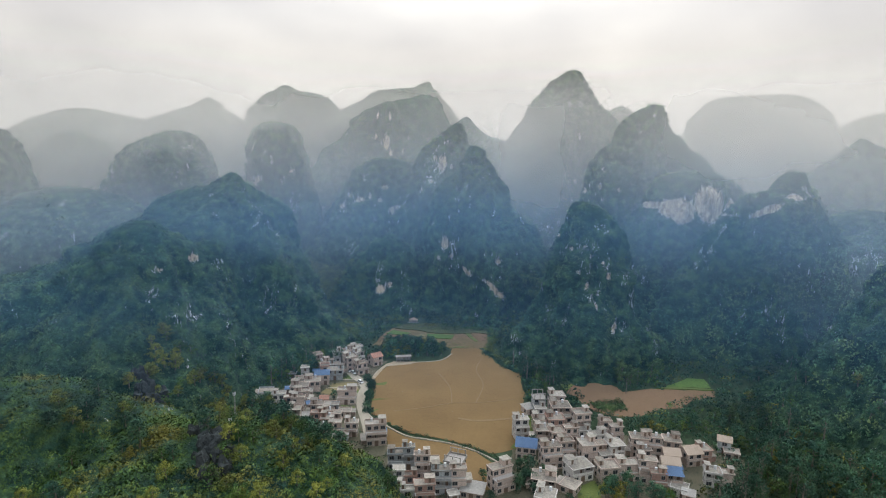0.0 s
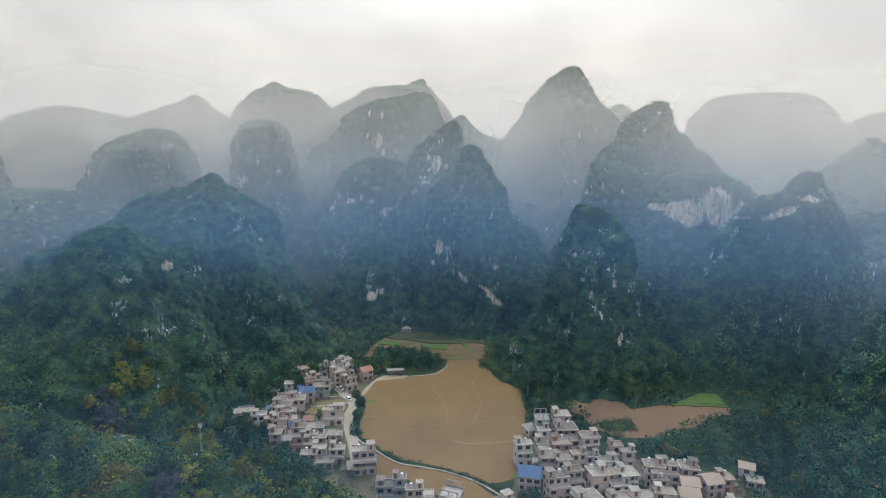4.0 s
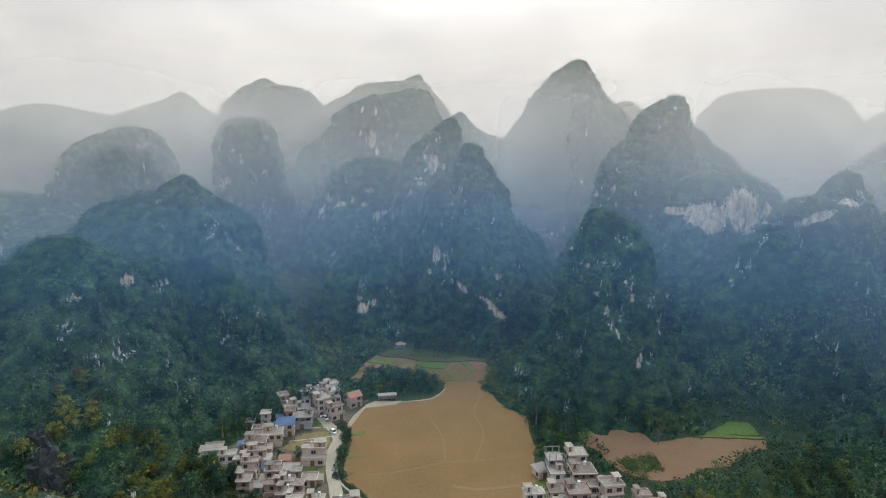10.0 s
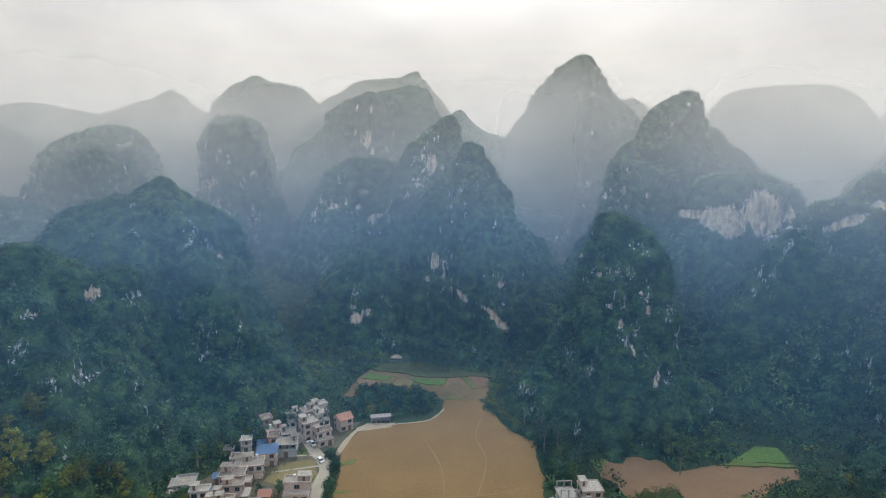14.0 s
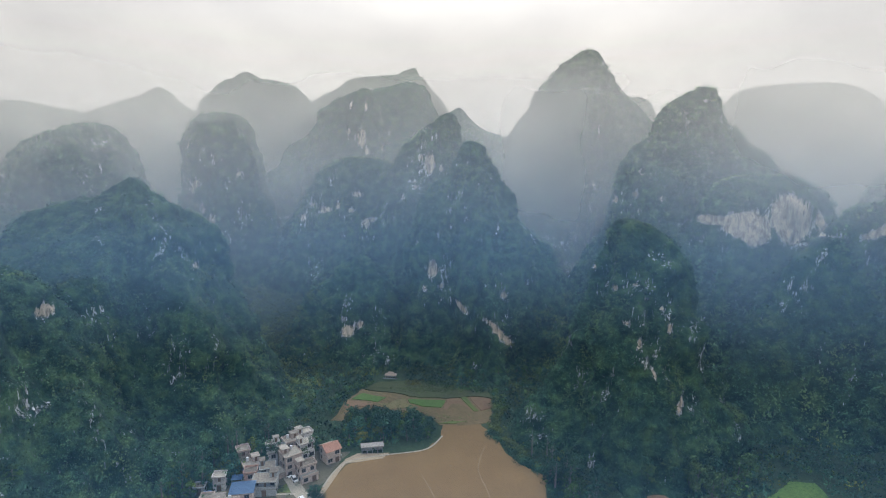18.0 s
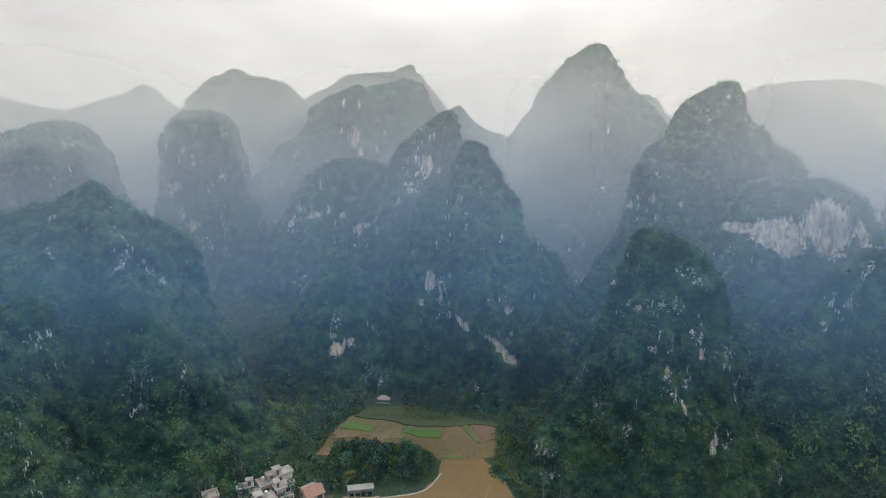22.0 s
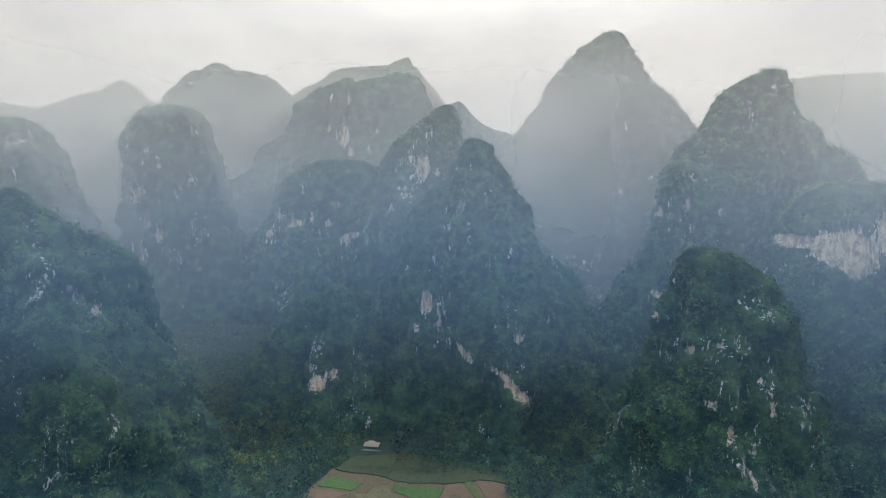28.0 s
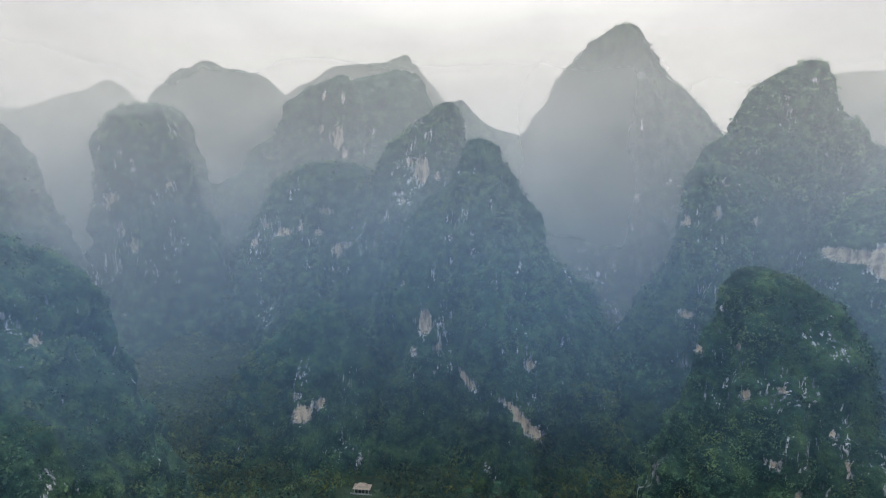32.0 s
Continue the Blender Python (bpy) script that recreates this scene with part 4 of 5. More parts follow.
def strip(name, line, width, mat, z, label, category, thick=0.12):
    """A road or path of constant width along a line."""
    pts = []
    for k in range(len(line) - 1):
        for i in range(6):
            u = i / 6
            p0, p1, p2, p3 = (Vector(line[max(0, min(len(line) - 1, k + d))]) for d in (-1, 0, 1, 2))
            pts.append(0.5 * (2 * p1 + (p2 - p0) * u + (2 * p0 - 5 * p1 + 4 * p2 - p3) * u * u + (3 * p1 - p0 - 3 * p2 + p3) * u ** 3))
    pts.append(Vector(line[-1]))
    bm, rows = bmesh.new(), []
    for k, p in enumerate(pts):
        d = (pts[min(k + 1, len(pts) - 1)] - pts[max(k - 1, 0)]).normalized()
        side = Vector((-d.y, d.x)) * (width / 2) * (1 + 0.12 * fbm(p.x * 0.15, p.y * 0.15, 5))
        h = lift(p.x, p.y) + z
        rows.append([bm.verts.new((*(p + side * s), hh)) for s, hh in ((-1, h - thick), (-1, h), (1, h), (1, h - thick))])
    for a, b in zip(rows, rows[1:]):
        for i in range(3):
            bm.faces.new((a[i], a[i + 1], b[i + 1], b[i]))
    bmesh.ops.recalc_face_normals(bm, faces=bm.faces)
    me = bpy.data.meshes.new(name)
    bm.to_mesh(me)
    bm.free()
    me.materials.append(mat)
    return tagged(new(name, me), label, category, kind="structure")


strip("village_road", [(-33, 214), (-36, 230), (-41.5, 248), (-44.2, 261), (-43.9, 272.7), (-47, 280), (-52, 287), (-57.5, 296)], 4.6, M_ROAD, 0.14, "pale concrete village road", "road")
strip("farm_track", [(-43, 278), (-41, 286), (-37.5, 302), (-33, 306), (-22, 308)], 1.9, M_LANE, 0.17, "narrow dirt track to the open shed", "road")
patch_of_land("shed_yard", [(-37, 302.5), (-22, 307.5), (-20, 311.5), (-33, 310.5), (-37, 306)], M_LANE, 0.15, "pale packed yard before the shed", "yard", 0.6)
strip("yard_path_1", [(-64, 270.4), (-56, 272.5), (-46.5, 275.4)], 0.9, M_ROAD, 0.12, "narrow pale garden path", "path")
strip("yard_path_2", [(-58.2, 282.4), (-49.5, 282.8)], 0.9, M_ROAD, 0.12, "narrow pale garden path", "path")
strip("field_edge_path", [(-42, 287), (-37, 303), (-22, 309.5), (-5, 314.5), (2, 326)], 0.7, M_ROAD, 0.2, "worn pale edge of the ploughed field", "path")
strip("field_furrow_1", [(-26, 246), (-12, 250), (2, 256), (14, 257), (34, 262)], 0.45, M_TRACK, 0.17, "pale footpath across the field", "path", 0.05)
strip("field_furrow_2", [(2, 256), (1, 275), (-6, 296)], 0.45, M_TRACK, 0.17, "faint footpath across the field", "path", 0.05)
strip("field_furrow_3", [(14, 257), (19, 280), (16, 300), (20, 318)], 0.45, M_TRACK, 0.17, "faint footpath across the field", "path", 0.05)
strip("field_furrow_4", [(5, 240), (14, 238), (30, 241)], 1.6, M_TRACK, 0.17, "pale bare strip across the field", "path", 0.05)
strip("water_channel", [(-40, 252), (-37, 241), (-28, 231.5), (-18, 222.5), (-8, 219.5), (2, 216.5), (12, 211), (19, 204.5), (25, 198)], 0.75, M_ROAD, 0.3, "narrow concrete irrigation channel", "channel", 0.4)


def ground_cover(name, line, width, count, size, mat, label):
    """A belt of bushes along a line."""
    P = []
    for _ in range(count):
        k = rng.integers(0, len(line) - 1)
        u = rng.uniform()
        a, b = np.array(line[k]), np.array(line[k + 1])
        d = (b - a) / np.linalg.norm(b - a)
        p = a + (b - a) * u + np.array([-d[1], d[0]]) * rng.normal() * width * 0.4
        if not inside(p, [(-36, 370), (-33, 386), (-19, 386), (-16, 370)]):
            P.append((p[0], p[1], lift(*p) + size * 0.22))
    P = np.array(P)
    return tagged(foliage(name, P, size * rng.lognormal(0, 0.25, len(P)), mat, grain="fine"), label, "bushes", kind="stuff")


ground_cover("channel_hedge", [(-39, 252), (-36, 242), (-27, 232.8), (-17, 224), (2, 218), (12, 212.6), (20, 206), (26, 199)], 1.6, 260, 1.5, M_TREE, "narrow dark green hedge along the irrigation channel")
ground_cover("roadside_hedge", [(-38.4, 243), (-40.1, 257), (-40.4, 271), (-42.2, 283)], 2.0, 160, 2.2, M_TREE, "dark green bushes along the road")
ground_cover("crop_rows", [(74, 253.5), (80, 256.8), (88, 257.5)], 7.0, 300, 2.0, M_BAMBOO, "low dark green crop patch in the red field")
ground_cover("field_margin_bushes", [(23, 330), (34, 306), (43, 296), (44, 270), (42, 262)], 3.5, 260, 2.6, M_TREE, "bushes along the margin of the field")
ground_cover("neck_bushes", [(31, 364), (28, 350), (25, 338), (30, 322), (36, 308)], 4.0, 220, 2.4, M_GULLY, "olive bushes along the narrow end of the field")
ground_cover("terrace_tufts", [(-46, 346), (-30, 352), (-14, 350), (0, 343), (14, 341)], 9.0, 200, 1.1, M_GULLY, "low tufts of weeds on the terrace banks")
ground_cover("slope_weeds", [(-37, 373), (-14, 369), (7, 367)], 6.5, 620, 1.15, M_GULLY, "low weeds on the slope under the pavilion")
ground_cover("terrace_bushes", [(-52, 352), (-46, 368), (-36, 376), (-22, 376), (-8, 376), (10, 371), (29, 366), (31, 348)], 4.0, 420, 2.6, M_LEAF_NEAR, "bushes round the terraced plots")

# ---------------- scrub over the valley floor ----------------


CLEAR = [FIELD, RFIELD, [(114, 279), (123, 287), (134, 296), (146, 295), (144, 276)],
         [(-100, 250), (-70, 292), (-62, 308), (-22, 314), (0, 330), (4, 362), (24, 362), (40, 296), (40, 250), (58, 258), (80, 229), (112, 221), (108, 200), (86, 178), (26, 164), (-24, 162), (-42, 200), (-72, 222)],
         [(-50, 336), (-46, 356), (-40, 371), (-16, 374), (8, 370), (28, 364), (26, 336)],
         [(-38, 371), (-34, 388), (-18, 388), (-14, 372)]]


def scrub(name, x0, x1, y0, y1, spacing, size, mat, label, high=1.0):
    P = []
    nx, ny = int((x1 - x0) / spacing), int((y1 - y0) / spacing)
    for i in range(nx):
        for j in range(ny):
            p = (x0 + (i + rng.uniform()) * spacing, y0 + (j + rng.uniform()) * spacing)
            if any(inside(p, c) for c in CLEAR) or slope_at(*p) > lift(*p) + 0.8:
                continue
            P.append((p[0], p[1], lift(*p) + 0.2 * size + high * max(0, fbm(p[0] * 0.03, p[1] * 0.03, 7)) * 4))
    P = np.array(P)
    return tagged(foliage(name, P, size * rng.lognormal(0, 0.3, len(P)), mat, grain="coarse" if size > 6 else "medium"), label, "scrub", kind="stuff")


scrub("valley_scrub", -130, 200, 120, 400, 3.1, 4.0, M_TREE, "dense green scrub and saplings on the valley floor")
scrub("valley_bushes", -130, 200, 150, 400, 8.5, 5.0, M_LEAF_NEAR, "lighter green bushes and saplings among the scrub", 1.2)
scrub("back_scrub", -150, 130, 384, 560, 2.9, 3.3, M_GULLY, "olive and yellow-green scrub in the hollows between hills", 0.5)

for name, (x0, x1, y0, y1), label in (
    ("meadow_scrub", (36, 76, 352, 440), "yellow-green bushes on the saddle between two hills"),
    ("gully_scrub", (-112, -62, 352, 450), "olive scrub and dry grass in the gully beside the flank hill"),
):
    P = []
    while len(P) < 1300:
        p = (rng.uniform(x0, x1), rng.uniform(y0, y1))
        h = slope_at(*p)
        if h < 6 + 0.5 * (p[1] - y0):
            P.append((*p, h + 0.4))
    tagged(foliage(name, np.array(P), 2.6 * rng.lognormal(0, 0.35, len(P)), M_GULLY, grain="medium"), label, "scrub", kind="stuff")

P = []
while len(P) < 460:
    p = (rng.uniform(-95, 118), rng.uniform(170, 305))
    if inside(p, [(-98, 250), (-70, 290), (-62, 306), (-48, 300), (-52, 280), (-50, 262), (-46, 240), (-30, 212), (0, 195), (22, 176), (-18, 166), (-42, 202), (-72, 224)]) or inside(p, [(28, 168), (27, 204), (40, 244), (58, 250), (62, 230), (120, 218), (118, 206), (88, 176)]):
        P.append((*p, 0.5))
P = np.array(P)
tagged(foliage("village_bushes", P, 1.9 * rng.lognormal(0, 0.35, len(P)), M_TREE, grain="fine"), "scattered garden bushes between the village houses", "bushes", kind="stuff")

# ---------------- trees ----------------


def limb(bm, a, b, r0, r1, sides=6):
    a, b = Vector(a), Vector(b)
    d = (b - a).normalized()
    u = d.orthogonal().normalized()
    v = d.cross(u)
    ring = [[bm.verts.new(p + (u * math.cos(2 * math.pi * k / sides) + v * math.sin(2 * math.pi * k / sides)) * r) for k in range(sides)] for p, r in ((a, r0), (b, r1))]
    for k in range(sides):
        bm.faces.new((ring[0][k], ring[0][(k + 1) % sides], ring[1][(k + 1) % sides], ring[1][k]))
    bm.faces.new(ring[1])


def tree(name, height, spread, mat, label, clear=0.25, clumps=46, size=1.5, bark=None, bare=False, seed=0):
    """A tapered trunk with limbs, and a crown of leaf sprays round their ends."""
    rnd = random.Random(seed)
    root = tagged(new(name), label, "tree", "valley trees")
    bm = bmesh.new()
    base, pts = Vector((0, 0, -0.3)), []
    bend = Vector((rnd.uniform(-0.4, 0.4), rnd.uniform(-0.4, 0.4), 0))
    mid, tip = Vector((0, 0, height * 0.5)) + bend, Vector((0, 0, height * 0.86)) + bend * 1.6
    r = height * (0.012 if bare else 0.022) + 0.05
    limb(bm, base, mid, r * 1.3, r * 0.8)
    limb(bm, mid, tip, r * 0.8, r * 0.25)
    for k in range(13 if bare else 9):
        u = clear + (0.95 - clear) * (k + 0.5) / (13 if bare else 9)
        start = (base.lerp(mid, u * 2) if u < 0.5 else mid.lerp(tip, u * 2 - 1))
        a = k * 2.4 + rnd.uniform(-0.4, 0.4)
        w = spread * (0.55 + 0.45 * math.sin(math.pi * min(1, (u - clear) / (1 - clear) + 0.15)))
        end = start + Vector((math.cos(a) * w, math.sin(a) * w, height * rnd.uniform(0.06, 0.16)))
        limb(bm, start, end, r * 0.4, r * 0.12, 5)
        pts += [start.lerp(end, 0.6), end]
        if bare:
            for q in range(3):
                twig = start.lerp(end, 0.4 + 0.25 * q)
                limb(bm, twig, twig + Vector((rnd.uniform(-1, 1), rnd.uniform(-1, 1), rnd.uniform(0.3, 1.2))) * spread * 0.3, r * 0.16, r * 0.05, 4)
    pts += [tip, tip + Vector((0, 0, height * 0.08))]
    part("trunk", bm, bark or M_BARK, root)
    P = []
    for k in range(clumps):
        q = pts[k % len(pts)]
        P.append((q.x + rnd.gauss(0, spread * 0.22), q.y + rnd.gauss(0, spread * 0.22), q.z + rnd.gauss(0, height * 0.05)))
    S = size * np.array([rnd.uniform(0.75, 1.35) for _ in range(clumps)])
    foliage("crown", np.array(P), S, mat, root, "tree")
    return root


PROTO = {
    "broad": [tree("broadleaf_tree", 8.5, 2.9, M_TREE, "rounded dark green broadleaf tree", 0.16, 50, 2.2, seed=1), tree("broadleaf_tree", 7.0, 2.6, M_TREE, "bushy dark green broadleaf tree", 0.12, 46, 2.1, seed=2), tree("broadleaf_tree", 10.5, 3.4, M_TREE, "tall spreading green broadleaf tree", 0.18, 58, 2.5, seed=3)],
    "bright": [tree("shrub_tree", 6.0, 2.4, M_LEAF_NEAR, "small bright green leafy tree", 0.15, 48, 1.7, seed=4), tree("shrub_tree", 7.5, 2.7, M_LEAF_NEAR, "leafy olive-green young tree", 0.2, 52, 1.8, seed=5)],
    "bamboo": [tree("bamboo_clump", 9.0, 2.6, M_BAMBOO, "feathery light green bamboo clump", 0.06, 54, 2.2, seed=6), tree("bamboo_clump", 10.5, 3.0, M_BAMBOO, "tall arching yellow-green bamboo clump", 0.08, 60, 2.4, seed=7)],
    "yellow": [tree("autumn_tree", 7.0, 2.5, M_YELLOW, "tree with yellow autumn leaves", 0.2, 48, 1.7, seed=8)],
    "slender": [tree("slender_tree", 12.5, 1.7, M_TREE, "slender tall tree with a bare pale trunk", 0.5, 34, 1.3, seed=9)],
    "bare": [tree("bare_tree", 11.5, 3.0, M_BAMBOO, "pale nearly leafless tree with thin branches", 0.3, 14, 0.9, seed=10, bare=True)],
}
used = set()


def plant(kind, x, y, scale=1.0, z=None):
    protos = PROTO[kind]
    ob = protos[rng.integers(len(protos))]
    s = scale * rng.uniform(0.85, 1.2)
    m = Matrix.Translation((x, y, lift(x, y) if z is None else z)) @ Matrix.Rotation(rng.uniform(0, 6.28), 4, "Z")
    if ob in used:
        ob = copy_thing(ob, m)
    else:
        used.add(ob)
        ob.matrix_basis = m
    ob.scale = (s, s, s)


def grove(kinds, outline, count, scale=1.0):
    xs, ys = [p[0] for p in outline], [p[1] for p in outline]
    got = 0
    while got < count:
        p = (rng.uniform(min(xs), max(xs)), rng.uniform(min(ys), max(ys)))
        if inside(p, outline):
            plant(kinds[got % len(kinds)], *p, scale)
            got += 1


plant("bare", 93.5, 272.6, 0.85)
plant("bare", 58, 283, 0.7)
grove(["broad", "broad", "bright"], [(-42, 320), (-24, 316), (-5, 319), (-2, 332), (-8, 341), (-24, 339), (-36, 343), (-42, 334)], 46, 0.84)
grove(["bamboo", "bamboo", "broad"], [(66, 291), (84, 291), (96, 282), (112, 284), (120, 292), (112, 312), (70, 308)], 44, 0.95)
grove(["broad", "bright", "slender"], [(44, 264), (52, 262), (60, 290), (46, 312), (38, 312)], 26, 0.9)
grove(["broad", "broad", "bamboo", "bright"], [(86, 234), (124, 224), (150, 236), (158, 262), (136, 256), (122, 246), (104, 238)], 46, 0.62)
grove(["broad", "bright", "broad", "slender"], [(106, 182), (124, 204), (124, 222), (158, 232), (165, 190), (130, 165)], 56, 1.0)
grove(["broad", "bright"], [(52, 168), (62, 170), (84, 180), (78, 186), (56, 190)], 10, 0.75)
grove(["bright", "broad", "slender"], [(-46, 306), (-66, 296), (-82, 282), (-96, 270), (-96, 296), (-70, 318)], 40, 0.95)
grove(["broad", "slender"], [(88, 176), (110, 186), (120, 170), (100, 160)], 12, 0.9)
grove(["broad"], [(24, 198), (32, 198), (33, 178), (28, 172)], 7, 0.7)
grove(["broad"], [(-40, 248), (-37.5, 248), (-39, 276), (-41.5, 276)], 10, 0.45)
grove(["broad"], [(56, 245), (62, 245), (64, 236), (58, 236)], 4, 0.55)
for x, y in ((-45, 281), (-43.5, 284), (-62, 254), (-64, 257), (-53, 237), (-55, 240), (-57, 257), (14, 190), (16, 176), (44, 178), (48, 240), (36, 214), (38, 196), (30, 190), (62, 186), (70, 184), (72, 232), (92, 222)):
    plant("broad", x, y, 0.5)
grove(["broad", "bright"], [(-100, 250), (-84, 236), (-72, 226), (-60, 222), (-66, 232), (-80, 243), (-94, 256)], 22, 0.6)
for k in range(46):
    x, y = rng.uniform(-58, -14), rng.uniform(150, 208)
    if 10 < x + 0.85 * (y - 150) + 52 < 42:
        plant(("broad", "bright", "broad")[k % 3], x, y, 0.75, slope_at(x, y) - 0.3)
plant("yellow", -54, 174, 1.0, 27)
plant("yellow", -40, 160, 0.9, 24)
plant("yellow", -60, 166, 0.6, 28)
grove(["broad", "bright"], [(-98, 246), (-72, 222), (-62, 224), (-76, 243), (-90, 256)], 34, 0.6)
plant("yellow", 58, 182, 0.8)
plant("slender", 68, 178, 0.9)
plant("slender", 64, 176, 0.8)

# slope trees: single crowns that stand out of the scrub
for kinds, (x0, x1, y0, y1), count, size in (
    (("bright", "broad", "bright", "yellow", "bright", "broad", "yellow"), (-128, -30, 118, 176), 90, 0.75),
    (("bright", "yellow", "bright", "yellow", "yellow", "broad"), (-138, -84, 212, 252), 58, 0.95),
    (("broad", "bright", "broad"), (152, 200, 215, 290), 16, 0.95),
    (("bright", "broad"), (2, 60, 374, 392), 12, 0.8),
):
    for k in range(count):
        x, y = rng.uniform(x0, x1), rng.uniform(y0, y1)
        plant(kinds[k % len(kinds)], x, y, size * rng.uniform(0.75, 1.15), slope_at(x, y) - 0.4)

# ---------------- houses ----------------
STYLES = {"plain": ("plain", M_ROOF), "brick": ("brick", M_ROOF), "grey": ("grey", M_ROOF), "white": ("white", M_ROOFW), "frame": ("grey", M_CONC), "blue": ("plain", M_BLUE), "red": ("plain", M_RED), "tile": ("plain", M_TILE), "gable": ("grey", M_TILE), "sheet": ("plain", M_SHEET)}
LOOKS = {
    "plain": "{n}-storey unplastered village house with a flat roof",
    "brick": "{n}-storey red brick village house with a flat roof",
    "grey": "{n}-storey grey cement village house with a flat roof",
    "white": "{n}-storey whitewashed village house with a pale flat roof",
    "frame": "{n}-storey unfinished concrete house with open top columns",
    "blue": "{n}-storey village house under a blue sheet-metal roof",
    "red": "{n}-storey village house with a red tiled roof",
    "tile": "{n}-storey village house with a brown tiled roof",
    "gable": "{n}-storey grey village house with a gabled roof",
    "sheet": "{n}-storey brick outbuilding under a white sheet roof",
}
COUNT = {1: "one", 2: "two", 3: "three", 4: "four", 5: "five"}
bm = box(bmesh.new(), -0.72, 0.72, -0.06, 0.03, -0.78, 0.78)
for s in (-1, 1):
    box(bm, -0.84, 0.84, -0.10, 0.0, 0.78 * s - 0.05, 0.78 * s + 0.05)
WINDOW = bpy.data.meshes.new("window")
bm.to_mesh(WINDOW)
bm.free()
WINDOW.materials.append(M_FRAME)
bm = bmesh.new()
for s in (-1, 1):
    box(bm, 0.34 * s - 0.31, 0.34 * s + 0.31, -0.075, -0.05, -0.71, 0.71)
PANE = bpy.data.meshes.new("pane")
bm.to_mesh(PANE)
bm.free()
PANE.materials.append(M_GLASS)


def window(parent, x, y, z, turn, wide=1.0):
    w = new("window", WINDOW)
    w.parent = parent
    w.matrix_basis = pose(x, y, z, 0, 0, turn) @ Matrix.Diagonal((wide, 1, 1, 1))
    p = new("pane", PANE)
    p.parent = w


def house(x, y, w, storeys, rot, style):
    """A village house: walls, slabs, windows, parapet or pitched roof, stair room and balcony."""
    rnd = random.Random(int(x * 37 + y * 91))
    wall_kind, roof_mat = STYLES[style]
    if style in ("plain", "brick") and rnd.random() < 0.3:
        roof_mat = M_ROOFW
    wall_mat = M_WALLS[wall_kind]
    d = w * rnd.uniform(0.85, 1.05) if w < 7 else w * rnd.uniform(0.7, 0.9)
    h, top = 2.75, 2.75 * storeys
    root = new("outbuilding" if style == "sheet" else "village_house")
    tagged(root, LOOKS[style].format(n=COUNT[storeys]), "shed" if style == "sheet" else "house", "village houses")
    root.matrix_basis = pose(x, y, lift(x, y), 0, 0, rot)
    hw, hd = w / 2, d / 2
    bm = bmesh.new()
    open_front, inset = [], min(1.5, d * 0.3)
    flat = style not in ("sheet", "gable", "tile", "red", "blue", "frame")
    step_back = d * rnd.uniform(0.3, 0.45) if flat and storeys > 1 and w > 4.2 and rnd.random() < 0.5 else 0.0
    for k in range(storeys):
        z0, z1 = k * h - (0.5 if k == 0 else 0), (k + 1) * h - 0.14
        last = step_back > 0 and k == storeys - 1
        opened = not last and k > 0 and style not in ("sheet", "gable", "tile") and rnd.random() < 0.5
        open_front.append(opened)
        box(bm, -hw, hw, -hd + (step_back if last else inset if opened else 0), hd, z0, z1)
        if opened:
            for s in (-1, 1):
                box(bm, s * (hw - 0.15) - 0.15, s * (hw - 0.15) + 0.15, -hd, -hd + inset - 0.002, z0, z1)
    part("wall", bm, wall_mat, root)
    for k in range(storeys - 1):
        out = rnd.choice((0.12, 0.12, 0.8)) if style != "sheet" and not open_front[k + 1] else 0.12
        z = (k + 1) * h
        part("floor_slab", box(bmesh.new(), -hw - 0.12, hw + 0.12, -hd - out, hd + 0.12, z - 0.13, z + 0.06), M_CONC, root)
        if out > 0.5 or open_front[k + 1] or (step_back and k == storeys - 2):
            bm = bmesh.new()
            box(bm, -hw + 0.31, hw - 0.31, -hd - out + 0.04, -hd - out + 0.14, z + 0.06, z + 0.95)
            if out > 0.5:
                for s in (-1, 1):
                    box(bm, s * (hw - 0.25) - 0.05, s * (hw - 0.25) + 0.05, -hd - out + 0.14, -hd - 0.002, z + 0.06, z + 0.95)
            part("balcony", bm, wall_mat, root)
            if open_front[k + 1] and w > 5:
                part("pillar", box(bmesh.new(), -0.14, 0.14, -hd + 0.04, -hd + 0.3, z + 0.062, z + h - 0.14), M_CONC, root)
    n = max(1, int(w / 2.6))
    for k in range(storeys):
        z, front = k * h + 1.5, -hd + (inset if open_front[k] else step_back if k == storeys - 1 else 0)
        for i in range(n):
            u = -hw + w * (i + 0.5) / n
            if k == 0 and i == n // 2:
                part("door", box(bmesh.new(), u - 0.8, u + 0.8, front - 0.05, front + 0.02, 0, 2.4), M_DOOR, root)
            elif open_front[k] and i == n // 2:
                part("balcony_door", box(bmesh.new(), u - 0.5, u + 0.5, front - 0.05, front + 0.02, k * h + 0.08, k * h + 2.2), M_DOOR, root)
            elif rnd.random() < 0.85:
                window(root, u, front, z, 0, rnd.choice((1.0, 1.15, 1.35)))
        for side, turn in ((-1, -90), (1, 90)):
            for v in ((-0.2, 0.25) if d > 4.5 else (0.05,)):
                if rnd.random() < 0.7:
                    window(root, side * hw, v * d + (inset * 0.5 if open_front[k] else 0) + (step_back * 0.5 if k == storeys - 1 else 0), z, turn, 0.9)
    if style in ("tile", "red", "gable"):
        bm = bmesh.new()
        e, rise = 0.5, w * 0.2 + 0.4
        for s in (-1, 1):
            a = [(-hw - e, s * (hd + e), top - 0.25), (hw + e, s * (hd + e), top - 0.25), (hw + e, 0, top + rise), (-hw - e, 0, top + rise)]
            lo = [bm.verts.new(p) for p in a]
